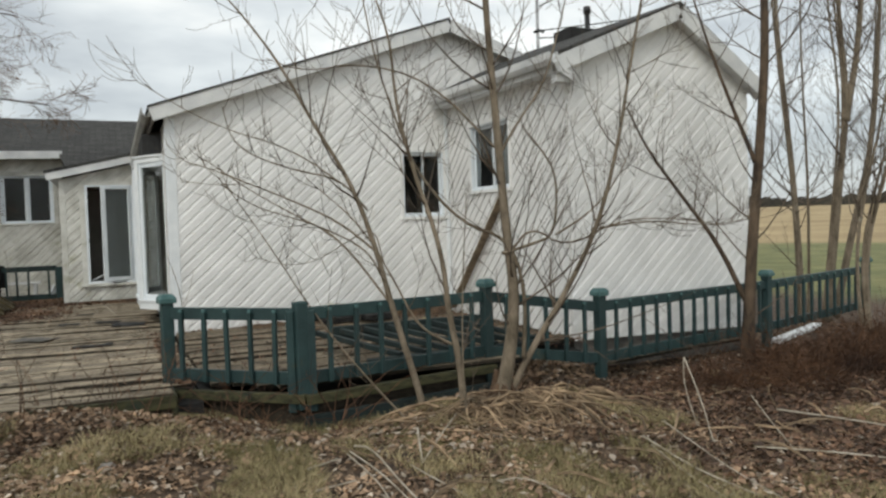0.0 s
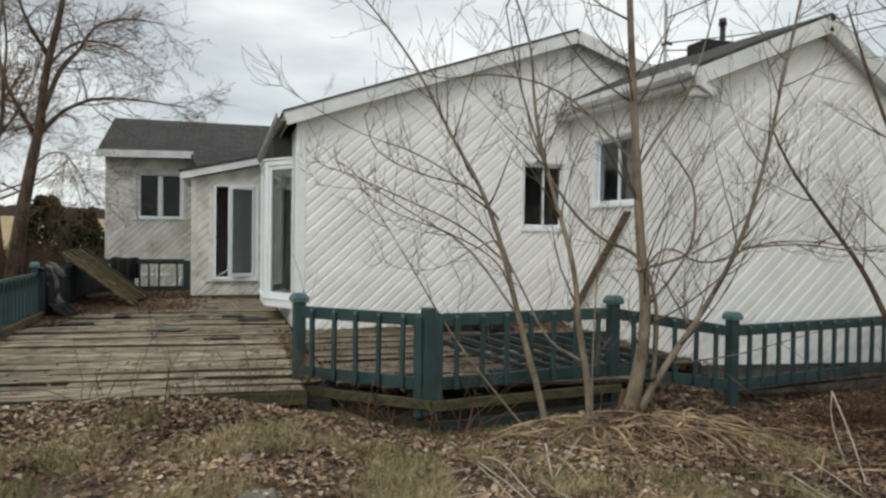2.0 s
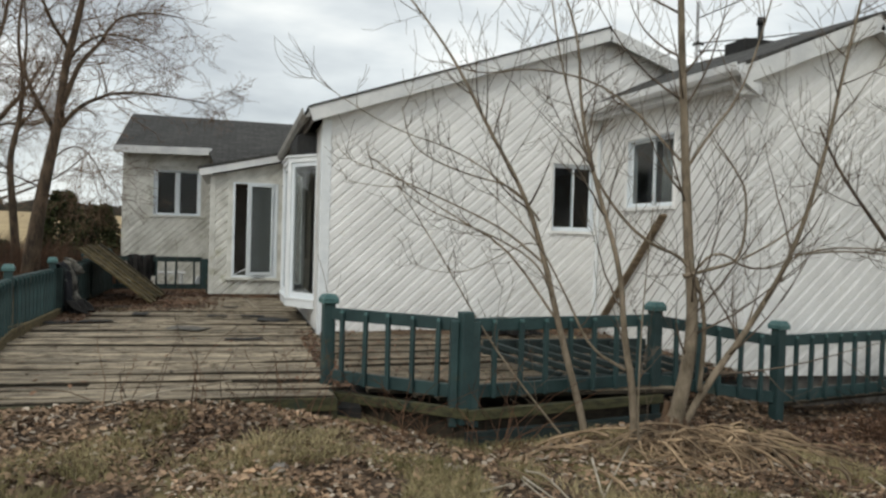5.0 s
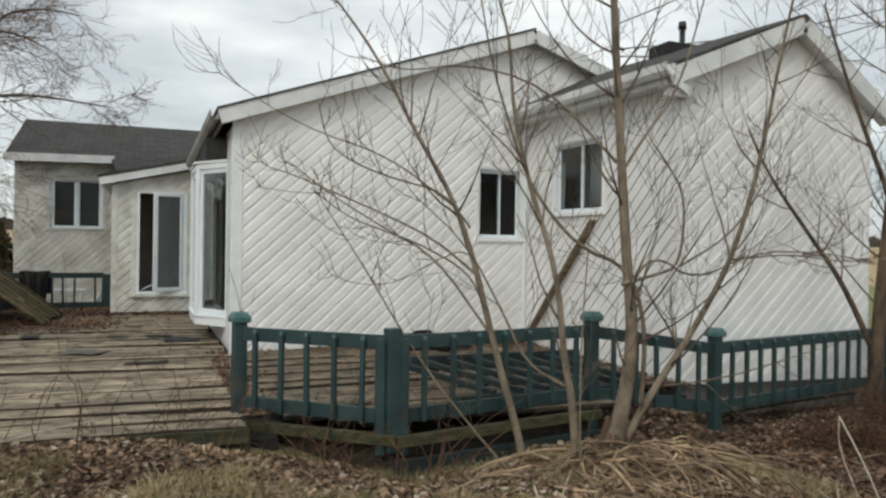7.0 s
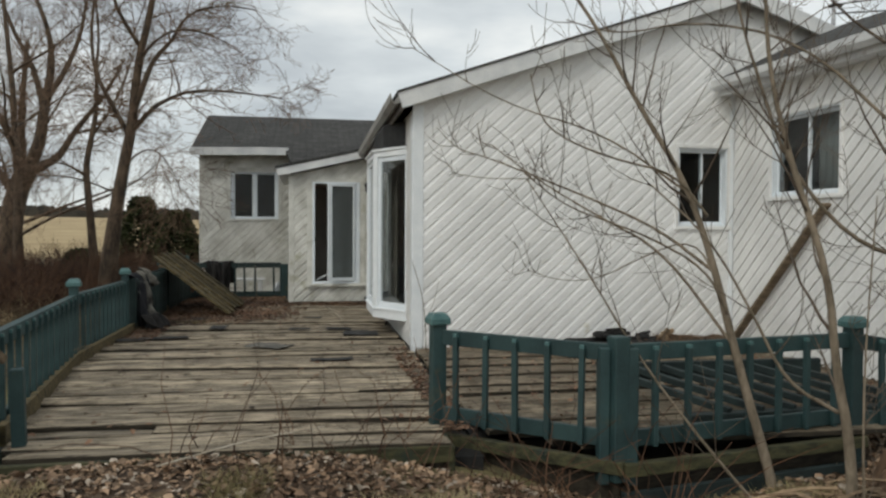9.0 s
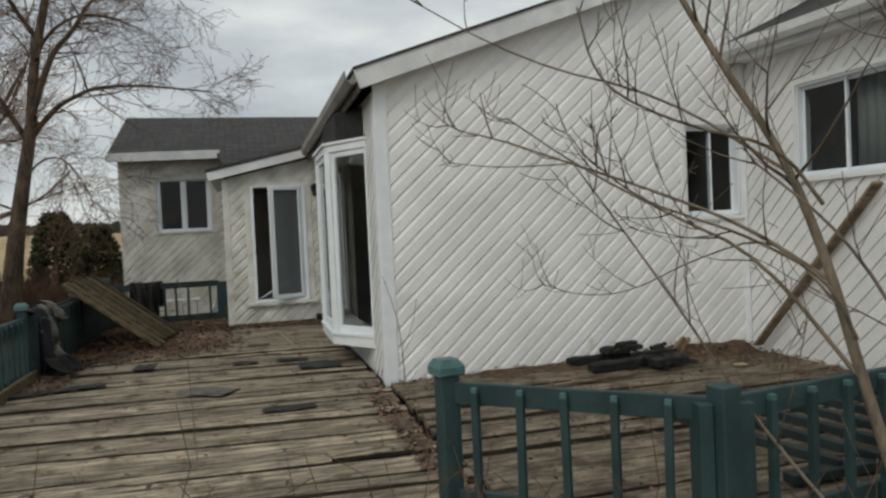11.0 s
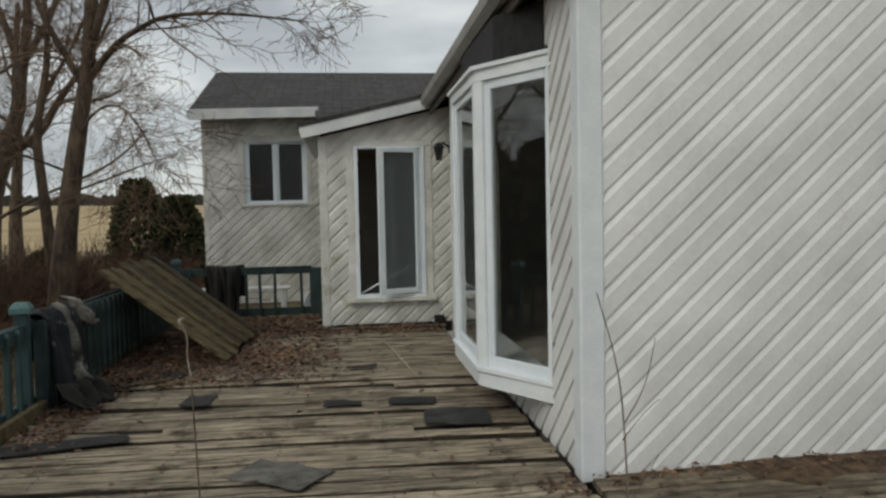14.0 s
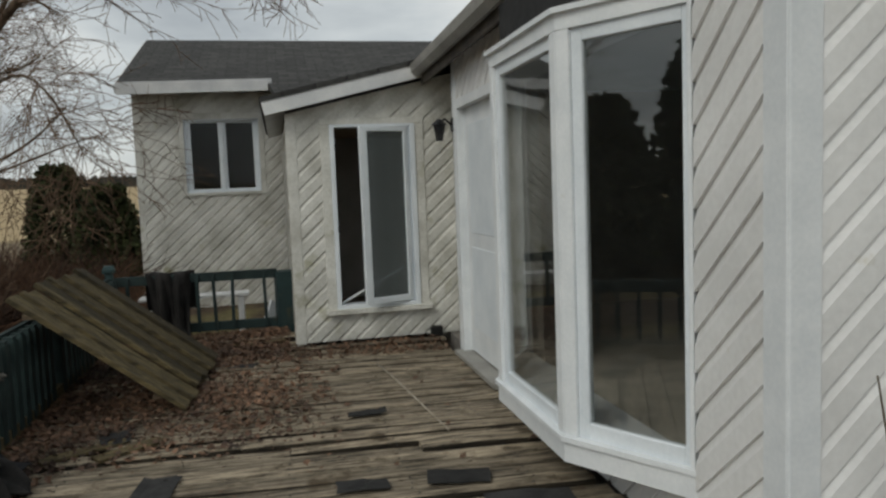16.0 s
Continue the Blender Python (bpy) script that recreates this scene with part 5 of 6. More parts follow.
tube(bm, [(2.30, 14.3, 0.445), (2.37, 13.5, 0.47), (2.50, 12.4, 0.445)], [0.007, 0.008, 0.005], 6)
tagged(part("dry_stick", bm, M_PALESTALK, smooth=True), "long pale dry stick lying on the deck", "stick")
bm = bmesh.new()
tube(bm, smoothed([(1.62, 8.32, 0.43), (1.60, 8.34, 0.9), (1.582, 8.35, 1.40)], 2), [0.0024] * 20, 4)
dry_weed = empty("dry_weed", "thin dead weed stalk with pale seed head on the deck", "weed")
part("stalk", bm, M_TWIG, dry_weed, smooth=True)
bm = bmesh.new()
tube(bm, smoothed([(1.582, 8.35, 1.40), (1.574, 8.35, 1.45), (1.578, 8.35, 1.49), (1.566, 8.35, 1.525)], 2), [0.0014, 0.002, 0.0016] * 8, 5)
tube(bm, [(1.566, 8.35, 1.515), (1.560, 8.35, 1.535), (1.572, 8.352, 1.54)], [0.004, 0.005, 0.003], 5)
part("seed_head", bm, M_PALESTALK, dry_weed, smooth=True)
for x, y, turn, w in ((0.35, 12.75, 30, 0.5), (0.62, 12.7, 38, 0.42), (1.3, 15.6, 5, 0.5)):
    tagged(part("plank_scrap", boxed((-w / 2, -0.05, 0), (w / 2, 0.05, 0.022), Matrix.Translation((x, y, DECK + 0.006)) @ Matrix.Rotation(radians(turn), 4, "Z"), 0.004), M_PLANK), "short mossy plank scrap lying in the leaves", "plank", group="plank scraps on the deck")

# ---- plants ----
class Plant:
    """Collects limbs and twigs of one bare tree."""

    def __init__(self, seed, thin=0.010, tip=0.0018, forks=(2, 3)):
        self.thin, self.tip, self.forks = thin, tip, forks
        self.r = random.Random(seed)
        self.wood, self.twigs = bmesh.new(), bmesh.new()

    def stem(self, pts, r0, r1, shoots=10, reach=0.9, rise=0.55, sides=7, depth=2, start=0.2, flare=0.0):
        line = smoothed(pts, 2)
        k = len(line) - 1
        tube(self.wood, line, [(r0 + (r1 - r0) * (i / k) ** 0.8) * (1 + flare * math.exp(-9 * i / k)) for i in range(k + 1)], sides)
        for _ in range(shoots):
            f = start + (1 - start) * self.r.random() ** 0.8
            i = min(int(f * k), k - 1)
            p = line[i].lerp(line[i + 1], f * k - i)
            d = (line[i + 1] - line[i]).normalized()
            rad = (r0 + (r1 - r0) * f) * 0.4
            self.shoot(p, d, reach * self.r.uniform(0.5, 1.3) * (1.1 - 0.4 * f), min(max(rad, 0.004), self.thin), rise, depth)

    def shoot(self, p, d, length, rad, rise, depth):
        r = self.r
        side = Vector((r.gauss(0, 1), r.gauss(0, 1), r.gauss(0, 0.5)))
        side = (side - d * side.dot(d)).normalized()
        open_angle = r.uniform(0.6, 1.15)
        d = (d * math.cos(open_angle) + side * math.sin(open_angle)).normalized()
        bend = Vector((r.gauss(0, 0.05), r.gauss(0, 0.05), r.gauss(0.0, 0.04) + rise * 0.2))
        n = 8
        pts, rr = [p], [rad]
        zig = Vector((r.gauss(0, 1), r.gauss(0, 1), r.gauss(0, 1))).normalized() * 0.09
        for i in range(n):
            d = (d + bend + zig * (1 if i % 2 else -1) + Vector((r.gauss(0, 0.04), r.gauss(0, 0.04), r.gauss(0, 0.04)))).normalized()
            pts.append(pts[-1] + d * length / n)
            rr.append(max(rad * (1 - (i + 1) / (n + 0.8)), self.tip))
        tube(self.twigs, pts, rr, 4)
        if depth > 0:
            for i in range(r.randint(*self.forks)):
                j = r.randint(2, n - 1)
                self.shoot(pts[j], (pts[j + 1] - pts[j]).normalized(), length * r.uniform(0.35, 0.7), rr[j] * 0.65, rise, depth - 1)
        for i in range(r.randint(0, 2) if length > 0.35 else 0):
            j = r.randint(2, n - 1)
            q = Vector((r.gauss(0, 1), r.gauss(0, 1), r.gauss(0.3, 1))).normalized() * r.uniform(0.03, 0.08)
            tube(self.twigs, [pts[j], pts[j] + q], [self.tip * 1.1, self.tip], 3)

    def close(self, name, label, bark, twig, at, category="tree", group=""):
        thing = empty(name, label, category, group)
        part("trunk", self.wood, bark, thing, smooth=True)
        part("crown", self.twigs, twig, thing, smooth=True)
        return thing


# many-stemmed shrub tree before the railing
t = Plant(21)
t.stem([(5.42, 6.02, 0.0), (5.50, 5.98, 0.4), (5.56, 5.95, 0.8), (5.57, 5.95, 1.15), (5.53, 5.97, 1.54), (5.49, 5.98, 2.11), (5.45, 6.0, 2.83), (5.41, 6.02, 3.54), (5.39, 6.03, 4.6)], 0.066, 0.0208, 20, 1.3, sides=10, flare=0.5)
t.stem([(5.50, 5.99, 0.15), (5.72, 5.9, 0.6), (5.98, 5.78, 1.04), (6.25, 5.66, 1.61), (6.42, 5.58, 2.32), (6.52, 5.54, 2.94), (6.69, 5.46, 3.9)], 0.0361, 0.0072, 19, 1.2)
t.stem([(4.83, 6.22, 0.0), (4.80, 6.26, 0.25), (4.63, 6.34, 0.89), (4.48, 6.41, 1.57), (4.32, 6.48, 2.05), (4.08, 6.59, 2.49), (3.83, 6.7, 3.02), (3.59, 6.81, 3.4), (3.3, 6.94, 3.78)], 0.0380, 0.0048, 13, 1.0, start=0.4)
t.stem([(4.6, 6.35, 1.0), (4.22, 6.52, 1.58), (3.88, 6.68, 1.78), (3.5, 6.85, 2.03), (3.2, 6.98, 2.28)], 0.0122, 0.0032, 7, 0.6, depth=1)
t.stem([(4.99, 5.76, 0.0), (4.96, 5.77, 0.56), (4.89, 5.8, 0.93), (4.85, 5.82, 1.47), (4.66, 5.91, 2.11), (4.55, 5.96, 2.64), (4.53, 5.97, 3.17), (4.34, 6.05, 3.71)], 0.0361, 0.0048, 14, 1.1)
t.stem([(4.91, 5.8, 0.70), (4.66, 5.91, 0.85), (4.51, 5.98, 1.21), (4.28, 6.08, 1.67), (3.96, 6.22, 1.99)], 0.0136, 0.0040, 7, 0.7, depth=1)
t.stem([(4.64, 5.91, 0.0), (4.24, 6.09, 0.5), (3.92, 6.23, 0.96), (3.62, 6.37, 1.51), (3.31, 6.51, 2.02)], 0.0116, 0.0032, 9, 0.6, depth=1)
t.stem([(5.55, 5.97, 1.4), (5.73, 5.9, 1.63), (5.99, 5.78, 1.42), (6.39, 5.6, 1.65), (6.78, 5.42, 1.66), (7.13, 5.26, 1.6)], 0.0122, 0.0032, 9, 0.7)
t.stem([(5.62, 5.9, 0.5), (5.66, 5.9, 1.1), (5.53, 5.95, 1.53), (5.12, 6.0, 1.66), (4.74, 6.05, 2.1), (4.59, 6.08, 2.54), (4.45, 6.1, 2.97), (4.36, 6.12, 3.5)], 0.021, 0.005, 13, 1.0)
t.stem([(5.46, 5.93, 1.40), (5.74, 5.9, 1.47), (5.97, 5.9, 1.54), (5.99, 5.88, 2.06), (5.83, 5.86, 2.26), (5.67, 5.84, 2.42)], 0.017, 0.005, 6, 0.7)
t.stem([(5.97, 5.9, 1.54), (6.30, 5.85, 1.72), (6.52, 5.8, 1.95), (6.7, 5.75, 2.3)], 0.011, 0.004, 5, 0.6)
t.stem([(6.34, 5.75, 1.59), (6.86, 5.7, 1.64), (7.47, 5.7, 1.57), (8.05, 5.7, 1.62)], 0.010, 0.0035, 6, 0.6)
t.stem([(5.47, 5.99, 2.2), (5.62, 5.9, 2.5), (5.85, 5.85, 2.8), (6.0, 5.8, 3.3), (6.15, 5.78, 3.9)], 0.014, 0.004, 8, 0.8)
t.stem([(4.42, 6.35, 1.80), (4.2, 6.35, 2.06), (3.82, 6.35, 2.13), (3.5, 6.35, 2.24), (3.34, 6.35, 2.36), (3.28, 6.35, 2.62)], 0.010, 0.0035, 6, 0.5, depth=1)
t.stem([(4.53, 6.3, 1.2), (4.39, 6.3, 1.48), (3.99, 6.3, 1.68), (3.74, 6.28, 1.76), (3.46, 6.25, 1.85), (3.2, 6.2, 2.03)], 0.010, 0.003, 7, 0.5, depth=1)
t.stem([(4.93, 5.6, 0.0), (4.9, 5.6, 0.5), (4.92, 5.62, 1.1), (5.0, 5.65, 1.9)], 0.0095, 0.0032, 7, 0.4)
t.stem([(4.50, 6.40, 1.45), (4.25, 6.65, 1.72), (3.9, 6.92, 1.92), (3.58, 7.15, 2.08), (3.26, 7.38, 2.24), (3.08, 7.52, 2.30), (2.95, 7.63, 2.47)], 0.0122, 0.0024, 7, 0.35, depth=1)
t.stem([(3.26, 7.38, 2.24), (3.22, 7.36, 2.34), (3.19, 7.34, 2.47)], 0.006, 0.003, 0)
t.stem([(3.58, 7.15, 2.07), (3.3, 7.42, 2.08), (3.08, 7.6, 2.13)], 0.0048, 0.0024, 3, 0.3, depth=1)
t.stem([(4.60, 6.5, 1.35), (4.7, 7.0, 1.66), (4.62, 7.6, 1.52), (4.36, 7.95, 1.30), (4.05, 8.02, 1.29), (3.79, 8.06, 1.38)], 0.0082, 0.0024, 6, 0.4, depth=1)
t.stem([(5.45, 6.0, 2.3), (5.0, 6.3, 2.9), (4.5, 6.7, 3.1), (4.1, 7.0, 3.05), (3.8, 7.2, 3.2)], 0.0122, 0.0032, 7, 0.6, depth=1)
t.stem([(4.35, 6.47, 1.95), (3.9, 6.75, 2.35), (3.3, 7.0, 2.55), (2.7, 7.2, 2.95)], 0.0095, 0.0024, 7, 0.5, depth=1)
shrub = t.close("shrub_tree", "bare many-stemmed tree with pale grey bark before the railing", M_BARK, M_TWIG, None)
t = Plant(22)
for k in range(18):
    a, tall = 2.4 * k, t.r.uniform(0.10, 0.40)
    b = Vector((5.45, 6.0, tall)) + 0.03 * Vector((math.cos(a), math.sin(a), 0))
    out = t.r.uniform(0.10, 0.34)
    t.stem([b, b + Vector((0.25 * out * math.cos(a), 0.25 * out * math.sin(a), -tall * 0.4)), b + Vector((0.6 * out * math.cos(a + 0.5), 0.6 * out * math.sin(a + 0.5), -tall * 0.75)), b + Vector((out * math.cos(a + 0.8), out * math.sin(a + 0.8), -tall - 0.02))], 0.030, t.r.uniform(0.020, 0.045), 0, sides=7)
t.twigs.free()
part("root_flare", t.wood, M_ROOT, shrub, "dark brown flaring root base", smooth=True)

t = Plant(5)
E0 = Vector((2.453, 0.48, 1.677))


def nearer(pts, k=0.89):
    return [E0 + (Vector(p) - E0) * k for p in pts]


t.stem([(8.78, 6.46, -0.05)] + nearer([(9.60, 7.2, 0.4), (9.64, 7.18, 1.24), (9.76, 7.13, 2.55), (9.84, 7.09, 3.85), (9.79, 7.11, 5.4)]), 0.08, 0.035, 18, 1.4, sides=9, flare=0.3)
t.stem(nearer([(9.58, 7.23, 0.6), (9.26, 7.35, 1.32), (8.83, 7.40, 1.82), (8.33, 7.50, 2.46), (8.09, 7.55, 2.95)]), 0.035, 0.008, 12, 0.8)
t.stem(nearer([(9.7, 7.16, 2.3), (9.41, 7.20, 2.91), (9.11, 7.25, 3.6), (8.87, 7.3, 4.3)]), 0.03, 0.008, 10, 0.8)
t.close("bare_tree", "dark bare tree standing against the railing", M_DARKBARK, M_TWIG, None)
for seed, stems in ((6, [[(12.05, 8.48, 0.0), (12.03, 8.48, 0.6), (11.97, 8.52, 2.06), (11.83, 8.58, 3.6), (11.73, 8.62, 4.88), (11.71, 8.63, 6.6)]]),
                    (7, [[(12.25, 8.21, 0.0), (12.46, 8.13, 2.04), (12.59, 8.07, 3.38), (12.45, 8.13, 4.81), (12.46, 8.13, 6.4)], [(12.55, 8.09, 3.0), (12.75, 8.0, 4.13), (12.84, 7.96, 5.6)]]),
                    (8, [[(11.1, 6.68, 0.0), (11.04, 6.71, 1.12), (11.24, 6.62, 1.96), (11.51, 6.5, 2.86), (11.7, 6.4, 3.8)]]),
                    (9, [[(12.82, 8.5, 0.0), (13.1, 8.38, 1.43), (13.39, 8.25, 2.74), (13.49, 8.2, 4.4), (13.54, 8.18, 6.2)]])):
    t = Plant(seed)
    for s in stems:
        t.stem(s, 0.07 if seed != 8 else 0.04, 0.018, 26, 1.5, start=0.25)
        foot = Vector(s[0])
        for k in range(2):
            side = Vector((t.r.uniform(-0.45, 0.45), t.r.uniform(-0.3, 0.3), 0))
            t.stem([foot + side * 0.3] + [Vector(q) + side * (0.4 + 0.25 * i) for i, q in enumerate(s[1:])], 0.03, 0.008, 16, 1.1, start=0.3)
    t.close("bare_tree", "slim bare grey-brown tree beyond the railing", M_BARK, M_TWIG, None, group="bare trees beyond the railing")


def big_tree(seed, x, y, lean, r0, height, fork, label, spread=1.0, limbs=7, twigs=26, limb=0.33):
    t = Plant(seed, 0.018, 0.003, (3, 4))
    r = t.r
    base = Vector((x, y, -0.05))
    trunk = [base]
    for i in range(1, 7):
        f = i / 6
        trunk.append(base + Vector((lean[0] * f + r.gauss(0, 0.06), lean[1] * f + r.gauss(0, 0.06), height * f)))
    t.stem(trunk, r0, r0 * 0.25, twigs // 2, 2.2 * spread, sides=10, start=fork, flare=0.4)
    line = smoothed(trunk, 1)
    for i in range(limbs):
        f = fork + (0.8 - fork) * i / limbs
        p = line[int(f * (len(line) - 1))]
        a = 2.4 * i + r.uniform(-0.5, 0.5)
        d = Vector((math.cos(a), math.sin(a), r.uniform(0.5, 1.2))).normalized()
        L = height * r.uniform(0.35, 0.6) * spread * (1.1 - f * 0.5)
        pts = [p]
        for j in range(5):
            d = (d + Vector((r.gauss(0, 0.15), r.gauss(0, 0.15), r.gauss(0.03, 0.12)))).normalized()
            pts.append(pts[-1] + d * L / 5)
        t.stem(pts, r0 * limb, 0.012, twigs, 1.7 * spread, rise=0.15)
    return t.close("bare_tree", label, M_DARKBARK, M_DARKTWIG, None, group="bare trees beside the deck")


def limbed_tree(seed, limbs, label, reach=1.15, twigs=28):
    """A bare tree on given limbs: each a line, its two radii, and how far its twigs rise."""
    t = Plant(seed, 0.014, 0.003, (3, 4))
    for line, r0, r1, rise, start in limbs:
        t.stem(line, r0, r1, int(twigs * (1.2 - start)), reach, rise=rise, sides=10, start=start, flare=0.9 if line[0][2] < 0 else 0.0)
    return t.close("bare_tree", label, M_DARKBARK, M_DARKTWIG, None, group="bare trees beside the deck")


limbed_tree(31, [
    ([(-1.52, 15.95, -0.1), (-1.45, 15.95, 1.03), (-1.33, 15.95, 1.96), (-1.16, 15.95, 2.95), (-1.04, 15.95, 3.54), (-0.95, 15.95, 4.58), (-0.77, 15.95, 5.33), (-0.6, 15.9, 6.2), (-0.5, 15.9, 7.2)], 0.15, 0.03, 0.1, 0.42),
    ([(-1.06, 15.95, 3.40), (-0.66, 15.8, 3.84), (-0.32, 15.65, 3.99), (-0.03, 15.5, 4.08), (0.55, 15.35, 4.08), (1.10, 15.25, 4.02), (1.6, 15.2, 3.95)], 0.05, 0.006, -0.12, 0.1),
    ([(-0.97, 15.95, 3.90), (-0.77, 15.9, 4.45), (-0.64, 15.9, 4.72), (-0.36, 15.95, 5.05), (-0.22, 16.0, 5.38), (0.02, 16.05, 5.63), (0.55, 16.1, 5.76), (1.1, 16.1, 5.7)], 0.06, 0.008, -0.05, 0.1),
    ([(-1.10, 15.95, 3.35), (-1.36, 16.0, 3.83), (-1.54, 16.1, 4.12), (-1.68, 16.1, 4.5), (-1.63, 16.2, 5.1), (-1.75, 16.2, 6.2)], 0.055, 0.012, 0.05, 0.15),
    ([(-0.95, 15.95, 4.5), (-0.7, 15.6, 4.85), (-0.2, 15.3, 5.1), (0.3, 15.1, 5.0), (0.7, 15.0, 4.8)], 0.035, 0.006, -0.12, 0.1),
    ([(-1.2, 15.95, 2.7), (-0.95, 15.7, 3.0), (-0.6, 15.5, 3.1), (-0.3, 15.3, 2.8), (-0.1, 15.2, 2.35)], 0.022, 0.005, -0.25, 0.2),
    ([(-0.9, 15.95, 4.9), (-1.2, 15.7, 5.4), (-1.35, 15.5, 6.0), (-1.3, 15.4, 6.8)], 0.045, 0.01, 0.0, 0.15),
    ([(-1.25, 15.95, 2.3), (-1.75, 15.6, 2.55), (-2.3, 15.4, 2.6), (-2.9, 15.2, 2.45)], 0.02, 0.005, -0.15, 0.2),
], "tall dark bare tree with drooping twigs close beside the deck")
limbed_tree(32, [
    ([(-2.02, 17.3, -0.1), (-2.04, 17.3, 0.99), (-2.11, 17.3, 1.98), (-2.19, 17.3, 2.85), (-2.1, 17.3, 3.35), (-2.0, 17.3, 3.83), (-1.96, 17.3, 4.5), (-2.09, 17.3, 5.3), (-2.0, 17.3, 6.2)], 0.09, 0.02, 0.0, 0.35),
    ([(-2.17, 17.3, 2.7), (-2.5, 17.1, 2.95), (-2.9, 16.9, 2.9), (-3.5, 16.7, 2.8)], 0.025, 0.006, -0.15, 0.2),
    ([(-2.05, 17.3, 3.5), (-1.7, 17.4, 4.1), (-1.4, 17.5, 4.9), (-1.3, 17.6, 5.6)], 0.03, 0.008, 0.0, 0.2),
], "slim crooked bare tree beside the deck", 0.9, 26)
limbed_tree(33, [
    ([(-6.45, 25.0, -0.1), (-6.40, 25.0, 0.9), (-6.33, 25.0, 1.78), (-6.15, 25.0, 2.75), (-5.83, 25.0, 3.47)], 0.36, 0.26, 0.0, 0.9),
    ([(-5.88, 25.0, 3.3), (-5.51, 25.0, 4.2), (-5.42, 25.0, 5.14), (-5.23, 25.1, 6.3), (-5.3, 25.2, 7.26), (-5.66, 25.2, 8.3)], 0.22, 0.04, 0.05, 0.2),
    ([(-5.85, 25.0, 3.3), (-5.4, 24.9, 3.5), (-4.96, 24.8, 3.75), (-4.57, 24.7, 4.39), (-4.18, 24.6, 4.87), (-3.72, 24.5, 5.39), (-3.2, 24.4, 6.3)], 0.16, 0.03, 0.0, 0.2),
    ([(-5.95, 25.0, 3.3), (-6.21, 24.9, 4.18), (-6.5, 24.8, 4.89), (-7.1, 24.7, 5.4), (-7.6, 24.6, 6.2)], 0.17, 0.04, 0.05, 0.2),
    ([(-6.2, 25.0, 2.8), (-6.7, 24.9, 3.4), (-7.2, 24.8, 3.8), (-7.8, 24.7, 4.6), (-8.0, 24.6, 5.6)], 0.15, 0.04, 0.05, 0.2),
    ([(-5.42, 25.0, 5.14), (-5.75, 25.1, 6.43), (-6.26, 25.2, 7.28), (-6.6, 25.3, 8.2)], 0.11, 0.03, 0.05, 0.15),
    ([(-5.40, 25.0, 5.3), (-4.9, 25.1, 6.2), (-4.5, 25.2, 7.2), (-4.3, 25.2, 8.4)], 0.10, 0.03, 0.05, 0.15),
    ([(-4.57, 24.7, 4.39), (-4.0, 24.4, 4.5), (-3.4, 24.2, 4.4), (-2.8, 24.0, 4.7)], 0.05, 0.015, -0.05, 0.15),
], "thick old bare tree forking low at the field edge", 1.7, 32)
big_tree(34, -4.4, 20.5, (-0.5, 0.3), 0.13, 7.5, 0.3, "dark bare tree in the hedge", 1.0, 6, 10)
big_tree(35, -9.0, 33.0, (0.4, 0.0), 0.25, 9.0, 0.3, "bare tree at the field edge", 1.1, 7, 24)


big_tree(36, -7.6, 12.6, (0.3, 0.2), 0.2, 7.5, 0.3, "bare tree west of the deck, mirrored in the bay glass", 1.0, 7, 24)
big_tree(37, -8.2, 15.2, (-0.3, 0.2), 0.22, 8.0, 0.3, "bare tree west of the deck, mirrored in the bay glass", 1.0, 7, 24)


def conifer(x, y, w, h, seed, label, spray=1.0):
    """A clipped-looking cedar: a stem and a crown of many small sprays."""
    r = random.Random(seed)
    thing = empty("cedar_bush", label, "bush", group="dark cedar bushes")
    bm = bmesh.new()
    tube(bm, [(x, y, -0.05), (x, y, h * 0.8)], [0.06, 0.02], 6)
    part("trunk", bm, M_DARKBARK, thing)
    bm = bmesh.new()
    for _ in range(5200):
        f = r.random() ** 0.85
        rad = w * (1 - (1.75 * f - 0.7) ** 2 * 0.62) * (0.55 + 0.5 * r.random())
        a = r.uniform(0, 6.283)
        rad *= 1 + 0.12 * math.sin(3 * a + seed) + 0.10 * math.sin(5 * a + 9 * f)
        p = Vector((x + rad * math.cos(a), y + rad * math.sin(a), 0.05 + f * h))
        d = Vector((math.cos(a) * 0.7 + r.gauss(0, 0.5), math.sin(a) * 0.7 + r.gauss(0, 0.5), 0.35 + r.gauss(0, 0.4))).normalized()
        s = d.cross(Vector((r.gauss(0, 1), r.gauss(0, 1), r.gauss(0, 1)))).normalized()
        L = r.uniform(0.06, 0.13) * spray
        vs = [bm.verts.new(q) for q in (p - s * 0.02 * spray, p + s * 0.02 * spray, p + d * L * 0.6 + s * 0.035 * spray, p + d * L, p + d * L * 0.6 - s * 0.035 * spray)]
        bm.faces.new(vs)
    part("crown", bm, M_NEEDLE, thing)


conifer(-2.2, 22.2, 0.55, 2.45, 2, "dark green cedar bush beside the far wing")
conifer(-1.05, 20.6, 0.48, 2.05, 3, "dark green cedar bush against the far wing")
for k, (x, y, w, tall) in enumerate(((-10.6, 11.9, 1.0, 3.6), (-11.4, 9.6, 1.1, 5.0), (-9.6, 13.6, 0.9, 3.2), (-10.4, 15.6, 1.2, 3.5), (-10.0, 17.8, 1.2, 3.9))):
    conifer(x, y, w, tall, 50 + k, "tall dark evergreen west of the deck, mirrored in the glass", 2.4)
for k, y in enumerate((8.9, 10.1, 11.3, 12.5, 13.6)):
    conifer(-6.9 - 0.3 * (k % 2), y, 0.8, 1.35 + 0.15 * (k % 3), 60 + k, "low brown-green hedge bush west of the deck", 1.6)
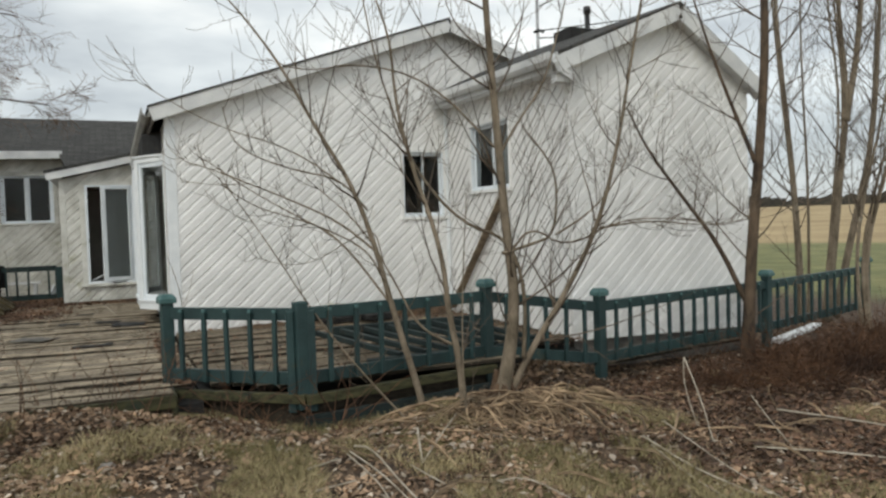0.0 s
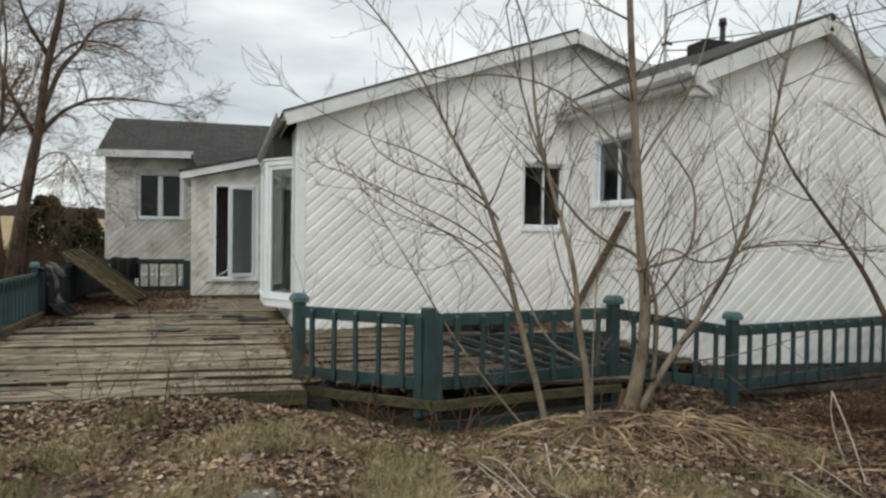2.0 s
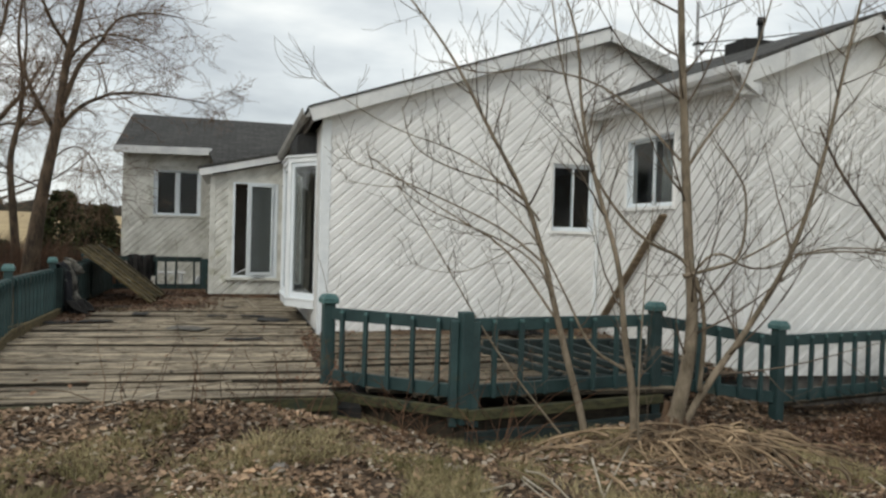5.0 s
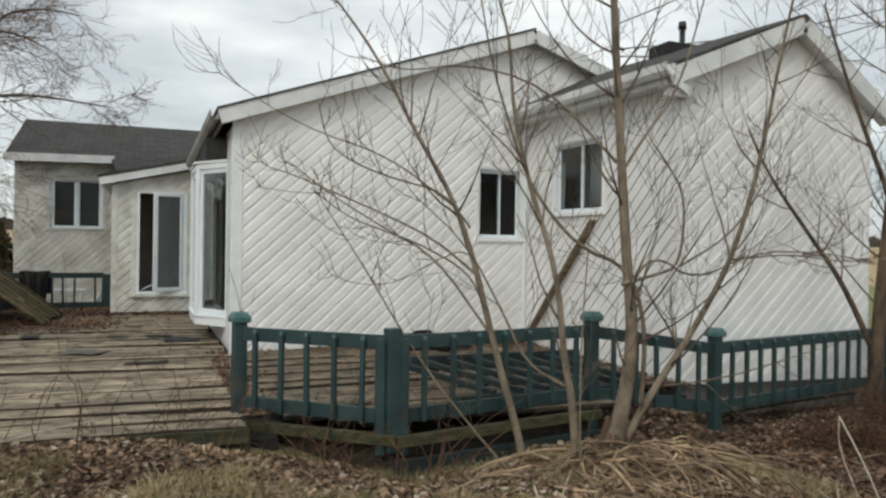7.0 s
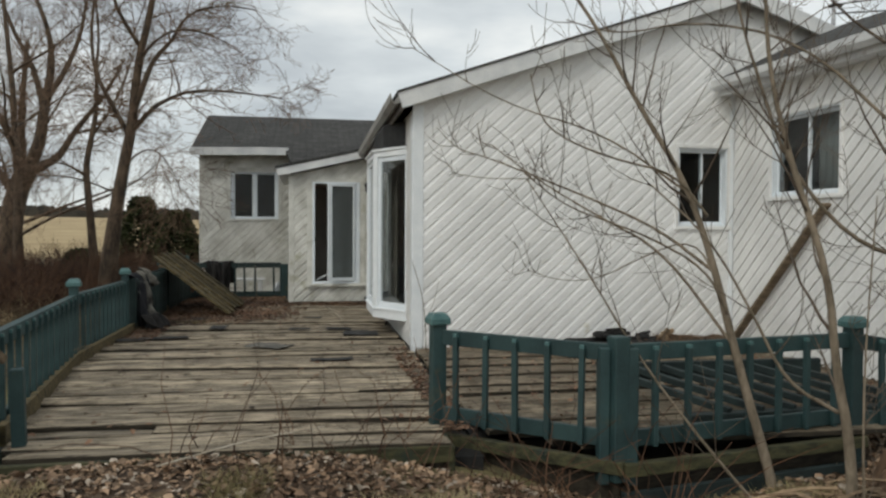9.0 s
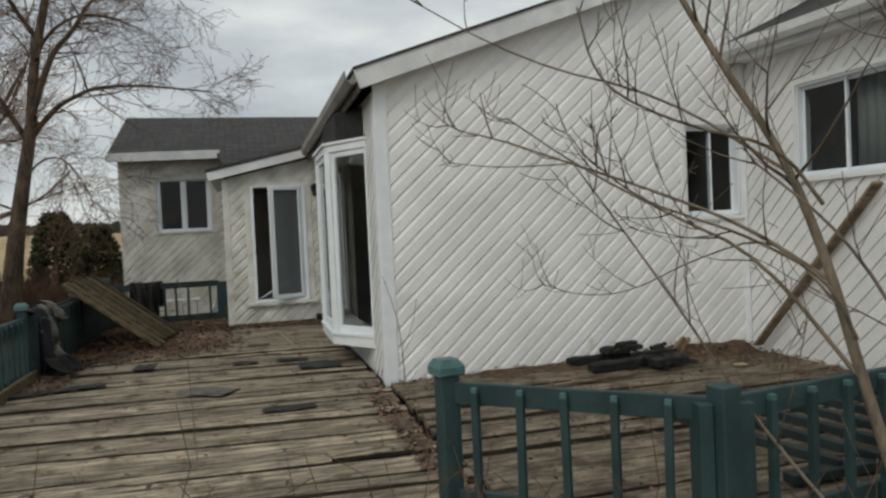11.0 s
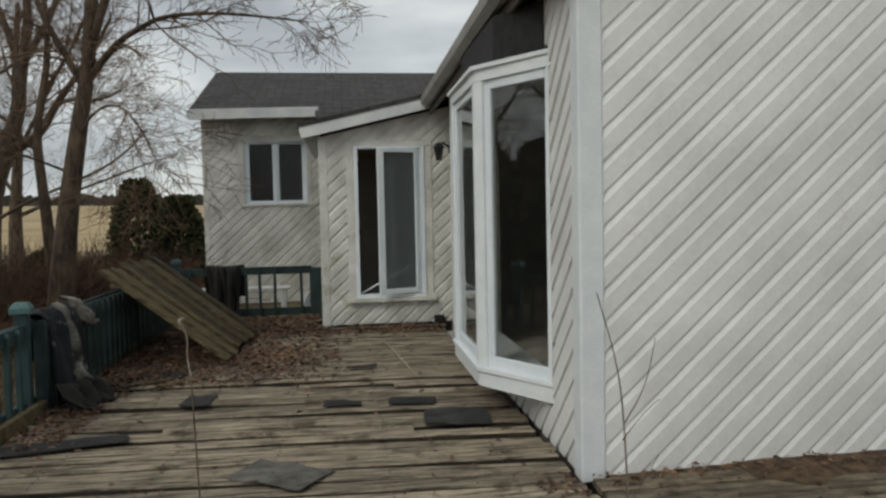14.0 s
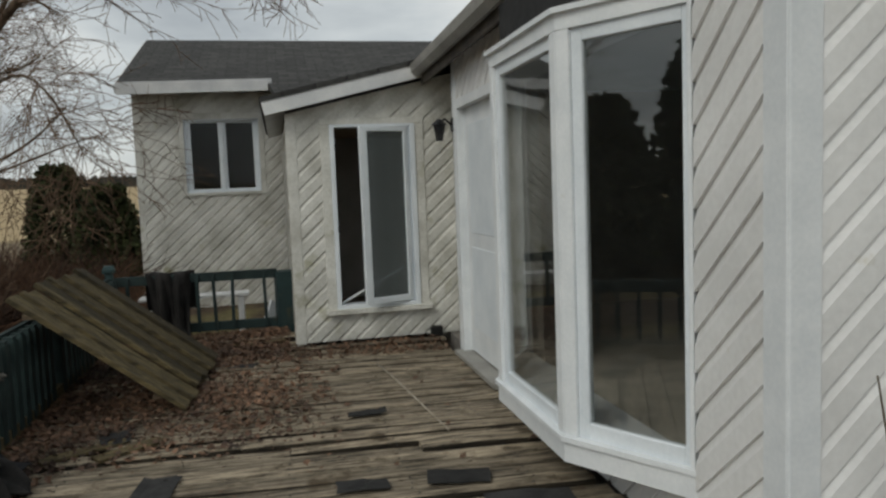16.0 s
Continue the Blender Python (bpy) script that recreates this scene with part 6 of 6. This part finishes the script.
conifer(-2.95, 19.6, 0.42, 1.15, 4, "low dark evergreen bush among the brambles")


def thicket(name, spots, material, label, seed, blades, height, lean=0.5, width=0.005):
    """Tangled thin canes, uncountable."""
    r = random.Random(seed)
    bm = bmesh.new()
    for x, y, rad, k in spots:
        for _ in range(int(blades * k)):
            a, d = r.uniform(0, 6.283), rad * math.sqrt(r.random())
            p = Vector((x + d * math.cos(a), y + d * math.sin(a), 0))
            p.z = ground_height(p.x, p.y)
            v = Vector((r.gauss(0, lean), r.gauss(0, lean), 1)).normalized()
            pts = [p]
            L = height * r.uniform(0.4, 1.2)
            for i in range(3):
                v = (v + Vector((r.gauss(0, 0.3), r.gauss(0, 0.3), -0.25))).normalized()
                pts.append(pts[-1] + v * L / 3)
                if pts[-1].z < 0.02:
                    pts[-1].z = 0.02 + 0.03 * r.random()
            tube(bm, pts, [width, width * 0.8, width * 0.6, width * 0.4], 3)
    return tagged(part(name, bm, material), label, "undergrowth", kind="stuff")


thicket("bramble_thicket", [(8.9, 5.75, 0.55, 1.0), (9.6, 5.5, 0.6, 1.1), (10.5, 5.9, 0.8, 1.0), (11.4, 6.2, 0.9, 0.8), (7.6, 5.75, 0.35, 0.35), (8.2, 5.3, 0.4, 0.4), (9.2, 4.9, 0.5, 0.4)], M_BRAMBLE, "red-brown tangled brambles along the railing", 3, 620, 0.6, 0.8, 0.004)
thicket("bramble_thicket", [(-1.6, 17.4, 0.9, 1.3), (-2.0, 19.4, 1.4, 2.2), (-1.0, 18.2, 0.8, 1.2), (-2.6, 22.3, 1.6, 1.4), (-2.3, 14.4, 0.9, 1.1), (-3.0, 16.2, 1.0, 1.2), (-3.9, 18.6, 1.2, 1.2), (-2.7, 17.7, 1.0, 1.6), (-3.4, 19.8, 1.1, 1.6), (-1.9, 16.4, 0.7, 1.0), (-8.0, 9.5, 2.2, 1.2), (-8.0, 13.5, 2.2, 1.2)], M_BRAMBLE, "dark brown tangled brambles beside the deck", 4, 700, 1.15, 0.5, 0.007)
thicket("dry_weeds", [(-2.0, 14.6, 1.5, 1.6), (-3.4, 13.0, 1.8, 1.3), (-3.8, 16.6, 1.9, 1.5), (-5.5, 20.0, 2.6, 1.8), (-4.6, 23.5, 2.4, 1.4), (-1.3, 12.0, 0.9, 0.8), (-1.2, 9.5, 0.8, 0.6)], M_DRYWEED, "low brown dry weeds beside the deck", 14, 750, 0.5, 0.7, 0.006)
thicket("weed_stalks", [(2.5, 6.4, 0.35, 0.35), (1.7, 6.35, 0.5, 0.35), (3.3, 6.2, 0.4, 0.5), (3.9, 5.95, 0.3, 0.4)], M_BRAMBLE, "thin reddish weed stalks along the deck edge", 6, 60, 0.75, 0.35, 0.004)


def flat_stalks():
    """Broken dry stalks lying flat, spread out from the foot of the tree."""
    r = random.Random(7)
    bm = bmesh.new()
    for k in range(330):
        heavy = k < 190
        if r.random() < 0.8:
            a = r.uniform(-2.75, -0.35)
            d0 = r.uniform(0.15, 0.75)
            x, y = 5.45 + 0.25 * r.gauss(0, 1) + d0 * math.cos(a), 5.95 + 0.9 * d0 * math.sin(a)
            a += r.gauss(0, 0.8)
        else:
            x, y, a = r.uniform(3.4, 8.8), r.uniform(3.9, 5.5), r.uniform(0, 6.283)
        L = r.uniform(0.2, 0.55) * (1.1 if heavy else 0.7)
        bend = r.gauss(0, 0.55)
        arch = r.uniform(0.0, 0.12) if heavy else 0.02
        pts = []
        for i in range(5):
            f = i / 4
            px, py = x + L * f * math.cos(a + bend * f), y + L * f * math.sin(a + bend * f)
            pts.append(Vector((px, py, ground_height(px, py) + 0.015 + arch * math.sin(math.pi * min(1, 0.25 + f * 0.75)) + 0.02 * r.random())))
        w = r.uniform(0.005, 0.0125) if heavy else r.uniform(0.002, 0.004)
        tube(bm, pts, [w, w, w * 0.95, w * 0.8, w * 0.4], 4)
    tagged(part("dry_stalks", bm, M_STRAW), "matted heap of dry straw-coloured stalks under the tree", "stalks", kind="stuff")


flat_stalks()
thicket("dry_grass", [(5.2, 5.45, 0.8, 0.5), (5.9, 5.4, 0.6, 0.3)], M_STRAW, "short dry straw tufts under the tree", 17, 60, 0.26, 1.8, 0.0028)
thicket("sapling_shoots", [(3.2, 9.8, 0.02, 1.0)], M_TWIG, "thin bare sapling growing through the deck", 9, 3, 0.5, 0.2, 0.004)
sap = Plant(77)
sap.stem([(3.22, 9.78, 0.38), (3.21, 9.79, 0.75), (3.17, 9.76, 1.05), (3.05, 9.70, 1.40)], 0.0062, 0.0024, 0, sides=5)
sap.stem([(3.21, 9.79, 0.78), (3.30, 9.76, 0.95), (3.34, 9.74, 1.18)], 0.004, 0.002, 0, sides=5)
sap.shoot(Vector((3.2, 9.79, 0.7)), UP.copy(), 0.3, 0.004, 0.4, 0)
sap.close("sapling", "thin bare sapling growing up by the house corner", M_BARK, M_BARK, None, category="sapling")

# bleached canes lying about: (x, y, height over the ground) along each
CANES = [[(4.11, 4.75, 0.05), (4.18, 4.41, 0.04), (4.23, 4.04, 0.03), (4.25, 3.7, 0.02)], [(3.78, 5.02, 0.07), (3.82, 4.57, 0.05), (3.79, 4.17, 0.03)],
         [(3.88, 5.19, 0.06), (3.96, 5.07, 0.08), (3.94, 4.51, 0.05), (3.94, 4.12, 0.03)], [(3.83, 5.12, 0.05), (3.89, 4.7, 0.05), (3.9, 4.25, 0.03)],
         [(4.36, 5.24, 0.12), (4.21, 4.80, 0.03)], [(4.21, 4.80, 0.03), (4.5, 5.15, 0.07), (4.81, 5.54, 0.08)],
         [(4.48, 4.30, 0.03), (4.64, 4.22, 0.06), (4.73, 3.89, 0.03)], [(3.46, 4.57, 0.03), (3.72, 4.64, 0.03)], [(3.5, 4.93, 0.03), (3.72, 5.03, 0.04)],
         [(5.85, 4.65, 0.05), (5.76, 4.05, 0.04), (5.83, 3.60, 0.03)], [(5.80, 4.5, 0.04), (5.66, 4.0, 0.03), (5.60, 3.6, 0.03)], [(6.18, 4.83, 0.08), (5.95, 3.94, 0.05), (5.92, 3.51, 0.03)],
         [(6.54, 4.98, 0.50), (6.42, 4.68, 0.26), (6.29, 4.42, 0.02)], [(6.54, 4.98, 0.50), (6.5, 4.95, 0.30), (6.43, 4.72, 0.02)],
         [(6.42, 4.18, 0.06), (6.88, 3.84, 0.05), (7.2, 3.6, 0.03)], [(7.23, 4.71, 0.07), (7.54, 4.33, 0.05), (7.8, 4.0, 0.03)], [(7.30, 5.03, 0.10), (6.95, 4.5, 0.06), (6.67, 4.07, 0.03)],
         [(1.2, 6.33, 0.03), (1.67, 6.42, 0.12), (2.1, 6.5, 0.17)]]
for line in CANES:
    bm = bmesh.new()
    line = smoothed([Vector((x, y, ground_height(x, y) + z)) for x, y, z in line], 2)
    w = random.uniform(0.0045, 0.0085)
    tube(bm, line, [w * (1 - 0.35 * i / len(line)) for i in range(len(line))], 6)
    tagged(part("dry_cane", bm, M_PALESTALK, smooth=True), "bleached dry cane lying on the ground", "cane", group="bleached canes on the ground")
for x, y, w, d in ((2.41, 4.72, 0.24, 0.16), (2.38, 5.31, 0.11, 0.08)):
    z = ground_height(x, y)
    tagged(part("stone", boxed((x - w / 2, y - d / 2, z - 0.04), (x + w / 2, y + d / 2, z + 0.03), None, 0.025), M_STONE), "flat grey stone among the leaves", "stone", group="stones in the grass")


def leaves(name, count, region, label, seed, size=(0.018, 0.055), material=M_LEAF):
    """Curled dead leaves scattered over a surface; region gives a place or None."""
    r = random.Random(seed)
    verts, faces = [], []
    made = 0
    while made < count:
        p = region(r)
        if p is None:
            continue
        made += 1
        s = size[0] + (size[1] - size[0]) * r.random() ** 1.6
        m = Matrix.Translation(p) @ Euler((r.gauss(0, 0.30), r.gauss(0, 0.30), r.uniform(0, 6.28))).to_matrix().to_4x4()
        curl = r.uniform(-0.12, 0.42) * s
        wide = r.uniform(0.6, 1.35)
        base = len(verts)
        for q in ((0, -s / 2, 0), (s * 0.33 * wide, -s * 0.1, curl), (s * 0.25 * wide, s * 0.28, curl * 0.8), (0, s * 0.55, curl * 0.3), (-s * 0.25 * wide, s * 0.28, curl * 0.5), (-s * 0.33 * wide, -s * 0.1, curl * 0.7)):
            verts.append(m @ Vector(q))
        faces += [(base, base + 1, base + 2, base + 3), (base, base + 3, base + 4, base + 5)]
    me = bpy.data.meshes.new(name)
    me.from_pydata(verts, [], faces)
    me.materials.append(material)
    tagged(new(name, me), label, "leaves", kind="stuff")


def on_ground(r):
    x, y = r.uniform(-0.8, 11), r.uniform(3.2, 7.1)
    if y > 6.5 and (x < 5.75 or y > 6.9):
        return None
    keep = 0.62 + 0.9 * noise.noise((x * 1.3, y * 1.3, 5)) + (0.4 if y > 5.4 else 0)
    if x > 6.4:
        keep *= max(0.2, 1 - (x - 6.4) * 0.8)
    if r.random() > keep:
        return None
    return Vector((x, y, ground_height(x, y) + 0.008 + 0.02 * r.random()))


def beyond_tree(r):
    x, y = r.uniform(5.8, 11), r.uniform(3.4, 7.0)
    if y > 6.4 + max(0, x - 6.8) * 0.19 or r.random() > min(1, 0.25 + (x - 5.8) * 0.5):
        return None
    return Vector((x, y, ground_height(x, y) + 0.012 + 0.03 * r.random()))


def on_deck(r):
    x, y = r.uniform(-0.15, 3.05), r.uniform(6.7, 16.3)
    if y > 15.25 and x > 1.6:
        return None
    d = noise.noise((x * 1.1, y * 1.1, 9)) * 0.35
    keep = 0.006 + max(0, d) * 0.03
    if y > 12.3:
        keep += max(0, min(1, (y - 12.3) / 1.2)) * max(0.0, min(1.0, (2.0 - x) / 1.2)) * (0.9 + 2 * d)
    if x < 0.25 and y > 11:
        keep += 0.4
    if x > 2.85 and y < 10.1:
        keep += 0.35
    if y > 14.6:
        keep += 0.35
    if r.random() > keep:
        return None
    return Vector((x, y, DECK + 0.01 + 0.025 * r.random()))


def drift(x, y):
    """Height of the dirt that has gathered along the gable wall."""
    f = min(max((x - 3.3) / 3.0, 0), 1)
    g = min(max((y - 9.85 + 0.1 * noise.noise((x * 3, 2, 0))) / 0.26, 0), 1)
    return 0.125 * f * g * (0.75 + 0.5 * noise.noise((x * 4, y * 6, 1)))


M_DIRT = mat("brown_leaf_dirt", (0.03, 0.02, 0.012), (0.15, 0.095, 0.055), 14.0, 0.95, 0.8, fine=70)
bm = bmesh.new()
grid = [[bm.verts.new((3.25 + 3.6 * i / 90, 9.80 + 0.335 * j / 8, DECK - 0.012 + drift(3.25 + 3.6 * i / 90, 9.80 + 0.335 * j / 8))) for j in range(9)] for i in range(91)]
for i in range(90):
    for j in range(8):
        bm.faces.new((grid[i][j], grid[i + 1][j], grid[i + 1][j + 1], grid[i][j + 1]))
tagged(part("dirt_drift", bm, M_DIRT, smooth=True), "brown leaf dirt gathered along the wall foot", "dirt", kind="stuff")


def on_right_deck(r):
    x, y = r.uniform(3.15, 6.9), r.uniform(6.6, 10.11)
    if y < 6.9 and x < 3.6:
        return None
    keep = 0.12 + 0.35 * max(0, noise.noise((x * 1.2, y * 1.2, 4))) + (0.45 if y > 9.95 else 0) + (0.5 if x > 6.3 else 0) + (0.6 if x > 5.2 and y > 9.5 else 0)
    if r.random() > keep:
        return None
    return Vector((x, y, DECK + drift(x, y) + 0.015 * r.random()))


def behind_fence(r):
    x = r.uniform(6.95, 12.4)
    y = 6.55 + (x - 6.88) * 0.19 + r.uniform(0.0, 0.7)
    if x < WING_R + 0.05 and y > WING_Y - 0.03:
        return None
    return Vector((x, y, max(ground_height(x, y), 0.21 if x < 8.2 and y < 7.0 else -1) + 0.01 + 0.02 * r.random()))


leaves("leaf_litter", 40000, on_ground, "curled brown dead leaves covering the ground", 1, (0.02, 0.062))
leaves("leaf_litter", 21000, on_deck, "drift of damp red-brown dead leaves on the deck", 2, (0.015, 0.055), M_WETLEAF)
leaves("leaf_litter", 3200, on_right_deck, "brown dead leaves on the deck by the wall", 3, (0.015, 0.045), M_WETLEAF)
leaves("leaf_litter", 24000, beyond_tree, "dark damp dead leaves between the brambles", 8, (0.02, 0.06), M_WETLEAF)
leaves("leaf_litter", 1300, behind_fence, "brown dead leaves behind the railing", 4)


leaves("pale_leaf_litter", 5200, on_ground, "bleached pale dead leaves among the brown ones", 6, (0.02, 0.068), M_PALELEAF)


def grass():
    r = random.Random(12)
    verts, faces = [], []
    while len(faces) < 68000:
        x, y = r.uniform(-0.8, 9), r.uniform(3.2, 6.2)
        k = 1.7 * noise.noise((x * 1.7, y * 1.7, 1)) + 0.5 * noise.noise((x * 5, y * 5, 2)) + 0.28 * (5.1 - y) + (0.12 if x < 3.6 else 0) - (0.25 if x > 5.0 else 0) - (0.6 if x > 6.6 else 0)
        if k < r.uniform(0.0, 0.45):
            continue
        z = ground_height(x, y)
        a = r.uniform(0, 6.283)
        h = r.uniform(0.025, 0.095)
        lx, ly = r.gauss(0, 0.055), r.gauss(0, 0.055)
        wx, wy = 0.0042 * math.cos(a), 0.0042 * math.sin(a)
        b = len(verts)
        verts += [(x - wx, y - wy, z - 0.01), (x + wx, y + wy, z - 0.01), (x + lx, y + ly, z + h)]
        faces.append((b, b + 1, b + 2))
    me = bpy.data.meshes.new("grass")
    me.from_pydata(verts, [], faces)
    me.materials.append(M_GRASS)
    tagged(new("grass", me), "short faded yellow-green grass", "grass", kind="stuff")


grass()
